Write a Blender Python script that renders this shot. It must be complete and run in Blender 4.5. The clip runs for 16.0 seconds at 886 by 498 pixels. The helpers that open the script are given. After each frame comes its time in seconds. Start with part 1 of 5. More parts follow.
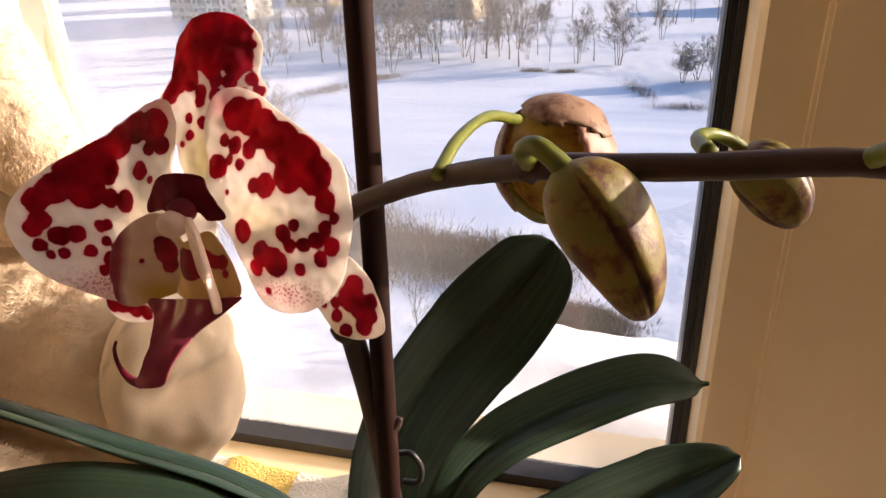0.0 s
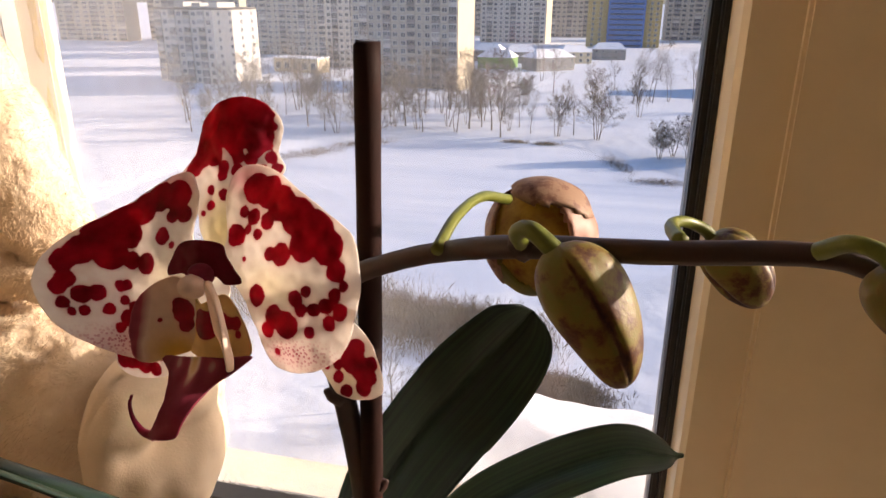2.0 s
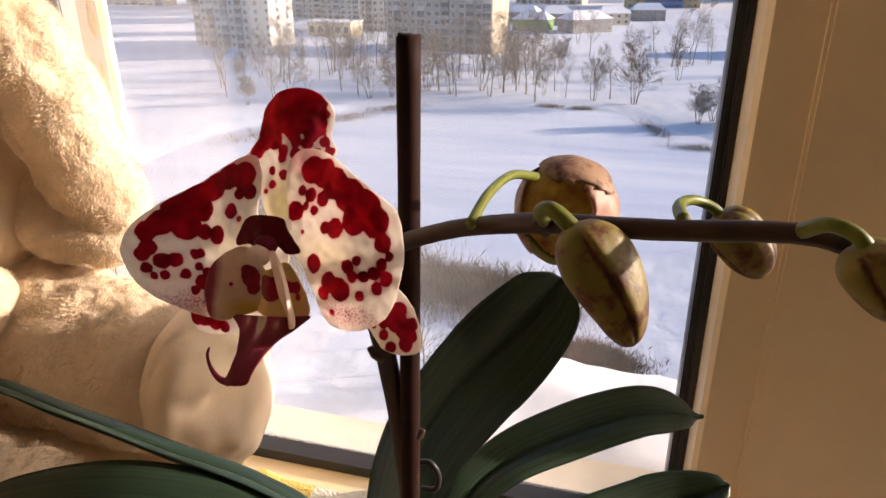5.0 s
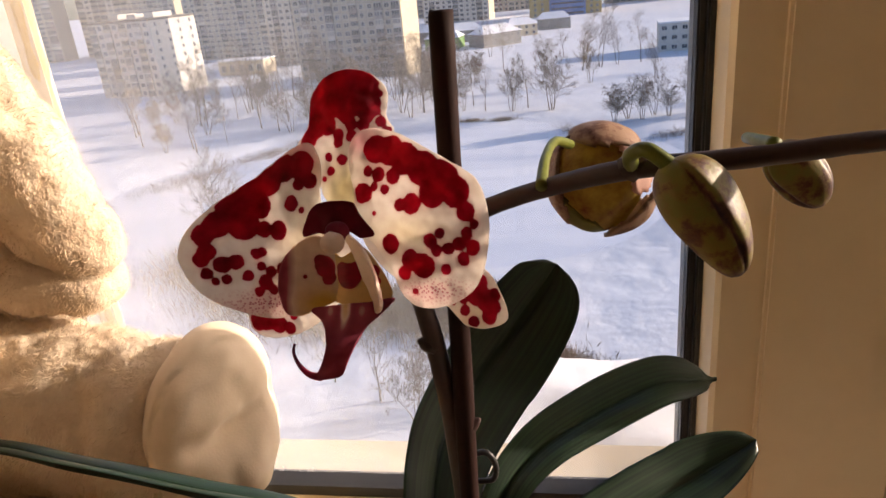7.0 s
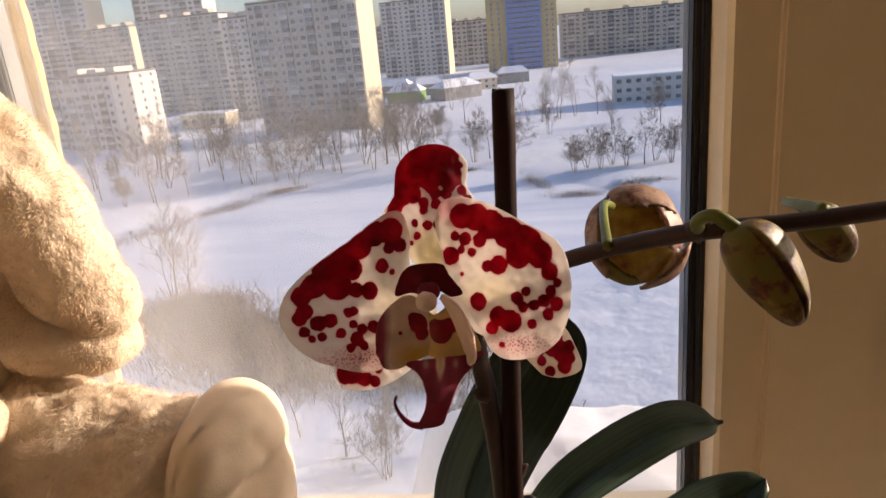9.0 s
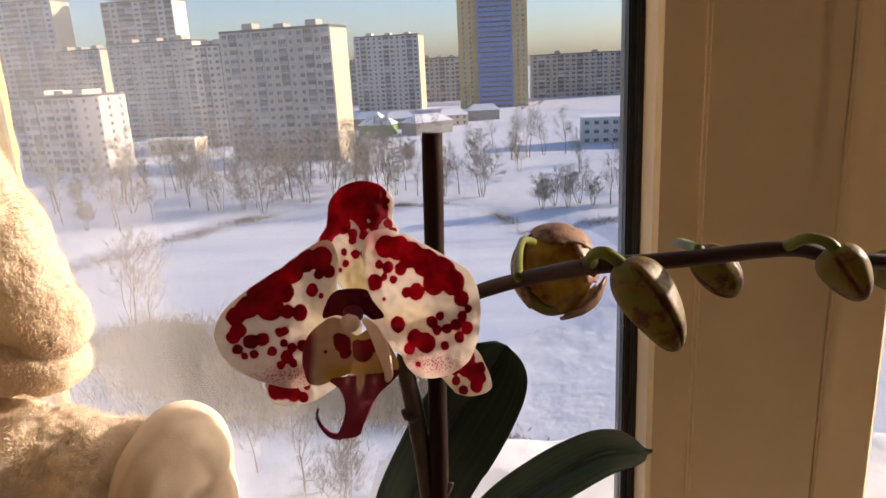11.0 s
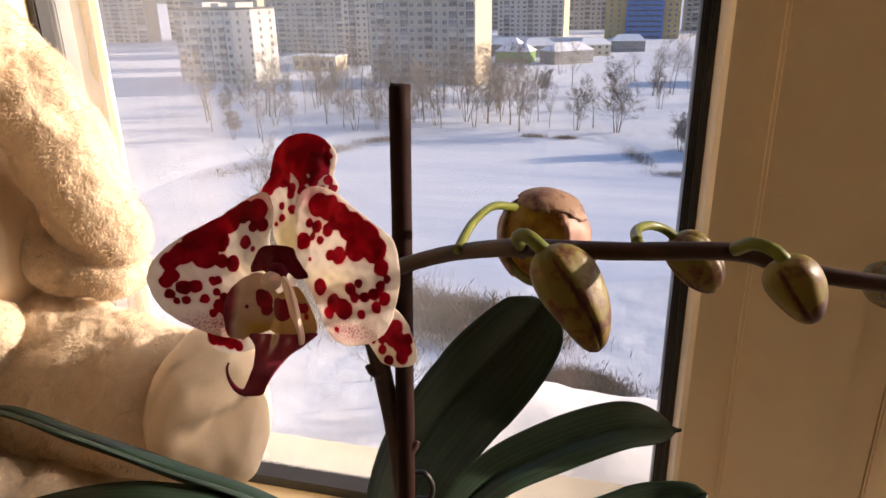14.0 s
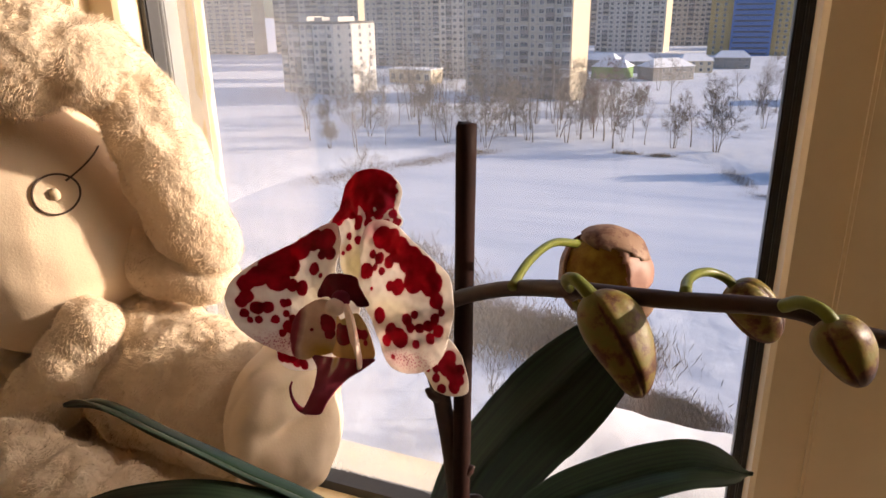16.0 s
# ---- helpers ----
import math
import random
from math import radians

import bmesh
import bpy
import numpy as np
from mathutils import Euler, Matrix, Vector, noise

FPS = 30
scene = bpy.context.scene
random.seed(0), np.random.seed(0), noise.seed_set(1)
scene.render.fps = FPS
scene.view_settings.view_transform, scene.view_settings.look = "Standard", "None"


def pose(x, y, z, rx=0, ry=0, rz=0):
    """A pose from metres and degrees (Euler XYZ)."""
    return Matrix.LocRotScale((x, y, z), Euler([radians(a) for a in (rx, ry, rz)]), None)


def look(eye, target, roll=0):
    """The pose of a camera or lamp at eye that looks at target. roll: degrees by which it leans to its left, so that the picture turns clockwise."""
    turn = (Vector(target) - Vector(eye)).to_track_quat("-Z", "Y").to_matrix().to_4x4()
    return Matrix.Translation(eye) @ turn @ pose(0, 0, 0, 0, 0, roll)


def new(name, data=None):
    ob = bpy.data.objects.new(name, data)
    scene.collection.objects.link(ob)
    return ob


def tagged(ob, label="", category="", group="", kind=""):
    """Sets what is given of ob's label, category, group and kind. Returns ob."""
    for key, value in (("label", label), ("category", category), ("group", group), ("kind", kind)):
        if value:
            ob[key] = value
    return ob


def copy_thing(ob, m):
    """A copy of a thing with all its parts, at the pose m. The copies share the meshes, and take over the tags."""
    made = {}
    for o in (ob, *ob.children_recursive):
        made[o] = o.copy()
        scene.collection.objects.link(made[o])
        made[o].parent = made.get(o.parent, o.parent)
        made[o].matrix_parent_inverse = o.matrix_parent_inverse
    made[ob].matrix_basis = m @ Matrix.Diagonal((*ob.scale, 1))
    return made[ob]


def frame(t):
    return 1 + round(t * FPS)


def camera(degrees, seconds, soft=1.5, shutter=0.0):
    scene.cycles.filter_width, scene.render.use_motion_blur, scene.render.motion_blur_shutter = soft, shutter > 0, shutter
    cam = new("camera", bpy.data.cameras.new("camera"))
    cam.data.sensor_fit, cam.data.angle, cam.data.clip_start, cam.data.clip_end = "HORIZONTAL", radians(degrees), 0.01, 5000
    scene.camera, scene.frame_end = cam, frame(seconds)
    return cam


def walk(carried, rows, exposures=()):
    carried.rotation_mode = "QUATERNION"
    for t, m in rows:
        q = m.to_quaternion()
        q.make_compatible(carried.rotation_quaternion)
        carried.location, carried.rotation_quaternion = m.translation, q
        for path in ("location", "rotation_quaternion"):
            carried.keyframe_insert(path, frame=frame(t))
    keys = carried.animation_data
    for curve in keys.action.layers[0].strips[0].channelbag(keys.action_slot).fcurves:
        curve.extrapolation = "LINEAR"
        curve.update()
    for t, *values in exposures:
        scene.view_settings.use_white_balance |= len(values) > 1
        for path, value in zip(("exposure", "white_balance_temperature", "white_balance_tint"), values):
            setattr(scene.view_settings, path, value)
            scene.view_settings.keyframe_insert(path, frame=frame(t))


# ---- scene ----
cam = camera(65.28, 16.0)
# seconds, x, y, z, rx, ry, rz
ROWS = [
    (0.0, 0.0004, -0.0017, 0.3609, 64.50, 2.17, 14.22),
    (0.5, -0.0033, -0.0087, 0.3644, 68.56, 0.93, 14.50),
    (1.0, -0.0057, -0.0091, 0.3657, 68.54, 0.29, 15.94),
    (1.5, -0.0043, -0.0102, 0.3657, 68.99, 0.01, 14.99),
    (2.0, -0.0007, -0.0139, 0.3672, 69.90, -0.23, 13.30),
    (2.5, 0.0003, -0.0180, 0.3697, 71.03, 0.27, 13.94),
    (3.0, 0.0009, -0.0153, 0.3667, 68.22, -0.08, 14.11),
    (3.5, -0.0016, -0.0140, 0.3649, 67.23, 0.15, 14.37),
    (6.0, 0.0061, -0.0411, 0.3824, 67.03, 0.39, 16.58),
    (6.5, 0.0040, -0.0410, 0.3820, 67.18, 0.72, 16.04),
    (7.0, -0.0295, -0.0404, 0.3650, 68.45, 5.22, 8.58),
    (7.5, -0.0741, -0.0343, 0.3659, 71.58, 6.93, 4.73),
    (8.0, -0.0827, -0.0207, 0.3601, 71.03, 7.91, 6.34),
    (8.5, -0.0781, -0.0196, 0.3618, 71.81, 7.10, 5.36),
    (9.0, -0.0568, -0.0588, 0.3756, 72.31, 5.11, 5.50),
    (9.5, -0.0463, -0.0790, 0.3800, 75.33, 3.63, 3.55),
    (12.0, -0.0385, -0.0731, 0.3760, 73.71, 2.67, 3.54),
    (12.5, -0.0347, -0.0714, 0.3737, 72.76, 2.79, 3.72),
    (13.0, -0.0347, -0.0704, 0.3723, 71.85, 2.96, 4.80),
    (13.5, -0.0231, -0.0657, 0.3722, 68.86, 1.14, 8.30),
    (14.0, 0.0089, -0.0537, 0.3837, 69.55, 1.00, 14.61),
    (14.5, 0.0183, -0.0479, 0.3864, 69.73, 0.76, 16.67),
    (15.0, 0.0160, -0.0509, 0.3888, 68.08, -0.33, 19.87),
    (15.5, 0.0186, -0.0559, 0.3910, 69.98, 0.38, 21.52),
    (16.0, 0.0187, -0.0561, 0.3923, 70.77, 0.95, 22.20),
]
EXPOSURES = [(t, stops, 6820, 19) for t, stops in ((0.0, 1.10), (0.6, 0.95), (3.7, 0.86), (6.0, 0.80), (9.5, 0.58), (12.0, 0.60), (13.5, 0.68), (14.3, 0.74), (16.0, 0.65))]
walk(cam, [(t, pose(x, y, z, rx, ry, rz)) for t, x, y, z, rx, ry, rz in ROWS], EXPOSURES)

# ---- light ----
SUN_ELEV, SUN_AZ = radians(14.5), radians(69.0)      # azimuth clockwise from +y
sky_world = bpy.data.worlds.new("winter_sky")
scene.world = sky_world
sky_world.use_nodes = True
wn = sky_world.node_tree
sky = wn.nodes.new("ShaderNodeTexSky")
sky.sky_type, sky.sun_disc = "NISHITA", False
sky.sun_elevation, sky.sun_rotation = SUN_ELEV, SUN_AZ
sky.air_density, sky.dust_density, sky.ozone_density = 0.9, 1.3, 3.6
wn.links.new(sky.outputs["Color"], wn.nodes["Background"].inputs["Color"])
wn.nodes["Background"].inputs["Strength"].default_value = 0.14
sun = new("sun", bpy.data.lights.new("sun", "SUN"))
sun.data.energy, sun.data.angle, sun.data.color = 4.3, radians(0.6), (1.0, 0.86, 0.68)
to_sun = Vector((math.sin(SUN_AZ) * math.cos(SUN_ELEV), math.cos(SUN_AZ) * math.cos(SUN_ELEV), math.sin(SUN_ELEV)))
sun.matrix_world = look(to_sun * 5, (0, 0, 0))


# ---- materials ----
def nodes_of(name):
    m = bpy.data.materials.new(name)
    m.use_nodes = True
    return m, m.node_tree, m.node_tree.nodes["Principled BSDF"]


def add(nt, kind, **inputs):
    n = nt.nodes.new(kind)
    for k, v in inputs.items():
        n.inputs[k].default_value = v
    return n


def ramp(nt, source, stops):
    r = nt.nodes.new("ShaderNodeValToRGB")
    e = r.color_ramp.elements
    while len(e) < len(stops):
        e.new(0.5)
    for el, (p, c) in zip(e, stops):
        el.position, el.color = p, (*c, 1)
    nt.links.new(source, r.inputs["Fac"])
    return r.outputs["Color"]


def surface(name, dark, light, grain, rough=0.6, bump=0.2, bump_scale=None, stain=None, coords="Object", metal=0.0, depth=0.001, random_amount=0.0, spec=0.5, stretch=None):
    """Base colour between two tones by fine grain and broad stains, with fine relief."""
    m, nt, b = nodes_of(name)
    tc = nt.nodes.new("ShaderNodeTexCoord")
    place = tc.outputs[coords]
    if stretch:                                              # long streaks
        mp = nt.nodes.new("ShaderNodeMapping")
        mp.inputs["Scale"].default_value = stretch
        nt.links.new(place, mp.inputs["Vector"])
        place = mp.outputs[0]
    fine = add(nt, "ShaderNodeTexNoise", Scale=grain, Detail=6.0, Roughness=0.6)
    broad = add(nt, "ShaderNodeTexNoise", Scale=stain or grain / 9, Detail=3.0)
    for n in (fine, broad):
        nt.links.new(place, n.inputs["Vector"])
    mix = nt.nodes.new("ShaderNodeMath")
    mix.operation = "MULTIPLY_ADD"
    mix.inputs[1].default_value = 0.5
    nt.links.new(fine.outputs["Fac"], mix.inputs[0])
    half = nt.nodes.new("ShaderNodeMath")
    half.operation = "MULTIPLY"
    half.inputs[1].default_value = 0.5
    nt.links.new(broad.outputs["Fac"], half.inputs[0])
    nt.links.new(half.outputs[0], mix.inputs[2])
    value = mix.outputs[0]
    if random_amount:
        info = nt.nodes.new("ShaderNodeObjectInfo")
        rr = nt.nodes.new("ShaderNodeMath")
        rr.operation = "MULTIPLY_ADD"
        rr.inputs[1].default_value = random_amount
        nt.links.new(info.outputs["Random"], rr.inputs[0])
        nt.links.new(value, rr.inputs[2])
        value = rr.outputs[0]
    nt.links.new(ramp(nt, value, [(0.3, dark), (0.72, light)]), b.inputs["Base Color"])
    b.inputs["Roughness"].default_value, b.inputs["Metallic"].default_value = rough, metal
    b.inputs["Specular IOR Level"].default_value = spec
    if bump:
        rel = add(nt, "ShaderNodeTexNoise", Scale=bump_scale or grain, Detail=5.0)
        nt.links.new(place, rel.inputs["Vector"])
        bp = add(nt, "ShaderNodeBump", Strength=bump, Distance=depth)
        nt.links.new(rel.outputs["Fac"], bp.inputs["Height"])
        nt.links.new(bp.outputs["Normal"], b.inputs["Normal"])
    return m


def thin(m, amount, tint=None):
    """Let light through a leaf or petal: mixes a translucent lobe into a material."""
    nt = m.node_tree
    b, out = nt.nodes["Principled BSDF"], nt.nodes["Material Output"]
    tr = nt.nodes.new("ShaderNodeBsdfTranslucent")
    if b.inputs["Base Color"].is_linked and tint is None:
        nt.links.new(b.inputs["Base Color"].links[0].from_socket, tr.inputs["Color"])
    else:
        tr.inputs["Color"].default_value = (*(tint or (0.5, 0.5, 0.5)), 1)
    mx = nt.nodes.new("ShaderNodeMixShader")
    mx.inputs["Fac"].default_value = amount
    nt.links.new(b.outputs[0], mx.inputs[1])
    nt.links.new(tr.outputs[0], mx.inputs[2])
    nt.links.new(mx.outputs[0], out.inputs["Surface"])
    return m


def sums(nt, op, a, c):
    """One math node; a and c are sockets or numbers."""
    k = nt.nodes.new("ShaderNodeMath")
    k.operation = op
    for i, x in enumerate((a, c)):
        if isinstance(x, (int, float)):
            k.inputs[i].default_value = x
        else:
            nt.links.new(x, k.inputs[i])
    return k.outputs[0]


def between(nt, value, low, high):
    r = nt.nodes.new("ShaderNodeMapRange")
    r.inputs["From Min"].default_value, r.inputs["From Max"].default_value = low, high
    nt.links.new(value, r.inputs["Value"])
    return r.outputs[0]


def blend(nt, factor, a, b):
    mix = nt.nodes.new("ShaderNodeMix")
    mix.data_type = "RGBA"
    nt.links.new(factor, mix.inputs["Factor"])
    for k, c in ((6, a), (7, b)):
        if isinstance(c, tuple):
            mix.inputs[k].default_value = (*c, 1)
        else:
            nt.links.new(c, mix.inputs[k])
    return mix.outputs[2]


def petal_material(name, ground, through_light):
    """Blotched petal: maroon where 'blotch' is above 0, fine specks where 'speck' is high; ground colour by 'warm'."""
    m, nt, b = nodes_of(name)
    uv = nt.nodes.new("ShaderNodeUVMap").outputs["UV"]

    def value_of(attribute):
        n = nt.nodes.new("ShaderNodeAttribute")
        n.attribute_name = attribute
        return n.outputs["Fac"]

    def noisy(scale, detail):
        n = add(nt, "ShaderNodeTexNoise", Scale=scale, Detail=detail)
        nt.links.new(uv, n.inputs["Vector"])
        return n.outputs["Fac"]
    ragged = sums(nt, "MULTIPLY", sums(nt, "SUBTRACT", noisy(700.0, 3.0), 0.5), 0.34)
    field = sums(nt, "ADD", value_of("blotch"), ragged)
    v = add(nt, "ShaderNodeTexVoronoi", Scale=1150.0, Randomness=1.0)
    v.voronoi_dimensions = "2D"
    nt.links.new(uv, v.inputs["Vector"])
    speck = sums(nt, "MULTIPLY", sums(nt, "LESS_THAN", v.outputs["Distance"], 0.30), value_of("speck"))
    vein = noisy(420.0, 4.0)
    base = ramp(nt, sums(nt, "ADD", sums(nt, "MULTIPLY", value_of("warm"), 0.5), 0.5), ground)
    shade = ramp(nt, vein, [(0.3, (0.91, 0.88, 0.87)), (0.7, (1.0, 1.0, 1.0))])
    tinted = nt.nodes.new("ShaderNodeMix")
    tinted.data_type, tinted.blend_type = "RGBA", "MULTIPLY"
    tinted.inputs["Factor"].default_value = 1.0
    nt.links.new(base, tinted.inputs[6])
    nt.links.new(shade, tinted.inputs[7])
    red = ramp(nt, noisy(190.0, 5.0), [(0.32, (0.20, 0.0020, 0.014)), (0.68, (0.54, 0.010, 0.045))])
    col = blend(nt, sums(nt, "MULTIPLY", between(nt, field, -0.30, 0.02), 0.16), tinted.outputs[2], (0.62, 0.10, 0.20))
    col = blend(nt, sums(nt, "MULTIPLY", speck, 0.75), col, (0.42, 0.03, 0.09))
    col = blend(nt, between(nt, field, -0.04, 0.05), col, red)
    nt.links.new(col, b.inputs["Base Color"])
    b.inputs["Roughness"].default_value = 0.5
    b.inputs["Specular IOR Level"].default_value = 0.3
    b.inputs["Sheen Weight"].default_value = 0.10
    bp = add(nt, "ShaderNodeBump", Strength=0.3, Distance=0.0004)
    nt.links.new(vein, bp.inputs["Height"])
    nt.links.new(bp.outputs["Normal"], b.inputs["Normal"])
    return thin(m, through_light)


def bud_material(name, stops, rough=0.45):
    """Bud skin: from green-gold to brown blush by 'blush', mottled, with fine ribs."""
    m, nt, b = nodes_of(name)
    tc = nt.nodes.new("ShaderNodeTexCoord").outputs["Object"]
    at = nt.nodes.new("ShaderNodeAttribute")
    at.attribute_name = "blush"
    n1 = add(nt, "ShaderNodeTexNoise", Scale=170.0, Detail=5.0, Roughness=0.65)
    n2 = add(nt, "ShaderNodeTexNoise", Scale=900.0, Detail=3.0)
    for n in (n1, n2):
        nt.links.new(tc, n.inputs["Vector"])
    mottle = sums(nt, "MULTIPLY", sums(nt, "SUBTRACT", n1.outputs["Fac"], 0.5), 2.4)
    value = sums(nt, "ADD", at.outputs["Fac"], mottle)
    nt.links.new(ramp(nt, value, stops), b.inputs["Base Color"])
    b.inputs["Roughness"].default_value = rough
    b.inputs["Specular IOR Level"].default_value = 0.35
    bp = add(nt, "ShaderNodeBump", Strength=0.5, Distance=0.0004)
    nt.links.new(sums(nt, "ADD", n1.outputs["Fac"], sums(nt, "MULTIPLY", n2.outputs["Fac"], 0.35)), bp.inputs["Height"])
    nt.links.new(bp.outputs["Normal"], b.inputs["Normal"])
    return thin(m, 0.12)


def glass_material():
    """Clear pane with a film of condensation, thick low down and at the far side."""
    m, nt, b = nodes_of("window_glass")
    out = nt.nodes["Material Output"]
    clear = add(nt, "ShaderNodeBsdfGlass", Roughness=0.0, IOR=1.45)
    fog = nt.nodes.new("ShaderNodeBsdfTranslucent")
    fog.inputs["Color"].default_value = (0.9, 0.9, 0.9, 1)
    tc = nt.nodes.new("ShaderNodeTexCoord")
    at = nt.nodes.new("ShaderNodeAttribute")
    at.attribute_name = "mist"
    n1 = add(nt, "ShaderNodeTexNoise", Scale=9.0, Detail=4.0)
    nt.links.new(tc.outputs["Object"], n1.inputs["Vector"])
    run = add(nt, "ShaderNodeMapping")
    run.inputs["Scale"].default_value = (160, 1, 7)
    nt.links.new(tc.outputs["Object"], run.inputs["Vector"])
    n2 = add(nt, "ShaderNodeTexNoise", Scale=1.0, Detail=3.0)
    nt.links.new(run.outputs[0], n2.inputs["Vector"])
    drops = add(nt, "ShaderNodeTexVoronoi", Scale=330.0)
    nt.links.new(tc.outputs["Object"], drops.inputs["Vector"])

    def math(op, a, c):
        k = nt.nodes.new("ShaderNodeMath")
        k.operation = op
        for i, x in enumerate((a, c)):
            if isinstance(x, (int, float)):
                k.inputs[i].default_value = x
            else:
                nt.links.new(x, k.inputs[i])
        return k.outputs[0]
    tex = math("ADD", math("MULTIPLY", n1.outputs["Fac"], 0.9), math("MULTIPLY", n2.outputs["Fac"], 0.5))
    film = math("MULTIPLY", math("MULTIPLY", tex, at.outputs["Fac"]), 0.5)
    drop = math("MULTIPLY", math("LESS_THAN", drops.outputs["Distance"], 0.16), math("MULTIPLY", at.outputs["Fac"], 0.25))
    fac = math("MINIMUM", math("ADD", film, drop), 0.8)
    mx = nt.nodes.new("ShaderNodeMixShader")
    nt.links.new(fac, mx.inputs["Fac"])
    nt.links.new(clear.outputs[0], mx.inputs[1])
    nt.links.new(fog.outputs[0], mx.inputs[2])
    nt.links.new(mx.outputs[0], out.inputs["Surface"])
    return m


M_PVC = surface("cream_plastic", (0.70, 0.57, 0.37), (0.77, 0.64, 0.43), 40, 0.35, 0.04, stain=6)
M_GASKET = surface("black_rubber", (0.008, 0.008, 0.009), (0.02, 0.02, 0.022), 200, 0.45, 0.2, depth=0.0005)
M_SPACER = surface("grey_spacer", (0.18, 0.18, 0.17), (0.32, 0.31, 0.28), 300, 0.4, 0.2, metal=0.6, depth=0.0004)
M_REVEAL = surface("outer_plaster", (0.55, 0.50, 0.38), (0.78, 0.74, 0.62), 60, 0.85, 0.4)
M_FOAM = surface("mounting_foam", (0.55, 0.40, 0.12), (0.75, 0.60, 0.28), 120, 0.9, 0.8, depth=0.004)
M_WALL = surface("room_plaster", (0.80, 0.66, 0.48), (0.86, 0.73, 0.55), 25, 0.9, 0.2)
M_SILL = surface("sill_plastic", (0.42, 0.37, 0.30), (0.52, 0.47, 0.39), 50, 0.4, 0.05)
M_FLOOR = surface("floor_wood", (0.40, 0.25, 0.13), (0.55, 0.37, 0.21), 30, 0.5, 0.1)
M_TIN = surface("zinc_ledge", (0.38, 0.33, 0.25), (0.55, 0.50, 0.40), 60, 0.45, 0.1, metal=0.5)
M_SNOW = surface("snow", (0.76, 0.78, 0.82), (0.90, 0.91, 0.93), 30, 0.7, 0.5, depth=0.006)
M_FIELD = surface("snow_field", (0.58, 0.62, 0.69), (0.80, 0.83, 0.88), 0.35, 0.75, 0.8, bump_scale=0.25, stain=0.03, depth=0.5)
# stretched blue streaks: the long shadows across the pond, put into the snow colour
M_ICE = surface("snowy_ice_shadow_streaks", (0.48, 0.55, 0.68), (0.84, 0.86, 0.90), 0.22, 0.55, 0.3, bump_scale=0.3, stain=0.07, depth=0.15, stretch=(0.14, 1.0, 1.0))
M_REED = surface("dry_reed", (0.08, 0.052, 0.030), (0.24, 0.165, 0.095), 0.8, 0.9, 0.0)
M_BARK = surface("winter_bark", (0.06, 0.048, 0.040), (0.17, 0.135, 0.105), 3.0, 0.9, 0.0, random_amount=0.3)
M_STAKE = surface("brown_stake", (0.010, 0.003, 0.002), (0.024, 0.007, 0.005), 120, 0.7, 0.25, depth=0.0006, spec=0.15)
M_STEM = surface("spike_bark", (0.014, 0.005, 0.004), (0.045, 0.015, 0.010), 160, 0.55, 0.3, depth=0.0005)
M_PEDICEL = thin(surface("pedicel", (0.07, 0.085, 0.012), (0.22, 0.25, 0.035), 160, 0.4, 0.2, depth=0.0003), 0.2)
def leaf_material():
    """Dark strap leaf with fine lengthwise veins."""
    m, nt, b = nodes_of("orchid_leaf")
    uv = nt.nodes.new("ShaderNodeUVMap")
    mp = nt.nodes.new("ShaderNodeMapping")
    mp.inputs["Scale"].default_value = (26, 1.6, 1)
    nt.links.new(uv.outputs["UV"], mp.inputs["Vector"])
    veins = add(nt, "ShaderNodeTexNoise", Scale=1.0, Detail=4.0)
    nt.links.new(mp.outputs[0], veins.inputs["Vector"])
    nt.links.new(ramp(nt, veins.outputs["Fac"], [(0.3, (0.006, 0.016, 0.011)), (0.72, (0.025, 0.054, 0.027))]), b.inputs["Base Color"])
    b.inputs["Roughness"].default_value = 0.38
    b.inputs["Specular IOR Level"].default_value = 0.4
    bp = add(nt, "ShaderNodeBump", Strength=0.12, Distance=0.0004)
    nt.links.new(veins.outputs["Fac"], bp.inputs["Height"])
    nt.links.new(bp.outputs["Normal"], b.inputs["Normal"])
    return thin(m, 0.10)


M_LEAF = leaf_material()
M_BUD = bud_material("bud_skin", [(0.05, (0.16, 0.155, 0.030)), (0.40, (0.19, 0.135, 0.030)), (0.62, (0.105, 0.042, 0.016)), (0.95, (0.040, 0.012, 0.008))])
M_BUDTIP = bud_material("bud_blush", [(0.0, (0.30, 0.19, 0.13)), (0.16, (0.21, 0.11, 0.075)), (0.45, (0.09, 0.032, 0.024))], 0.55)
M_BUDGOLD = thin(surface("bud_gold_blotched", (0.12, 0.008, 0.010), (0.62, 0.50, 0.10), 190, 0.45, 0.3, stain=110, depth=0.0004), 0.5)
M_BUDPINK = thin(surface("bud_pink_edge", (0.35, 0.16, 0.13), (0.55, 0.34, 0.26), 150, 0.5, 0.2, depth=0.0004), 0.3)
M_PETAL = petal_material("petal", [(0.0, (0.78, 0.34, 0.44)), (0.5, (0.95, 0.91, 0.86)), (1.0, (0.86, 0.78, 0.48))], 0.64)
M_LIP = petal_material("lip", [(0.0, (0.20, 0.006, 0.032)), (0.25, (0.46, 0.08, 0.14)), (0.5, (0.90, 0.74, 0.65)), (1.0, (0.74, 0.50, 0.11))], 0.25)
M_LIPPALE = thin(surface("lip_pale", (0.78, 0.56, 0.48), (0.92, 0.78, 0.66), 220, 0.45, 0.2, depth=0.0004), 0.25)
M_MAGENTA = thin(surface("lip_magenta", (0.15, 0.005, 0.028), (0.40, 0.024, 0.085), 200, 0.4, 0.2, depth=0.0004), 0.5)
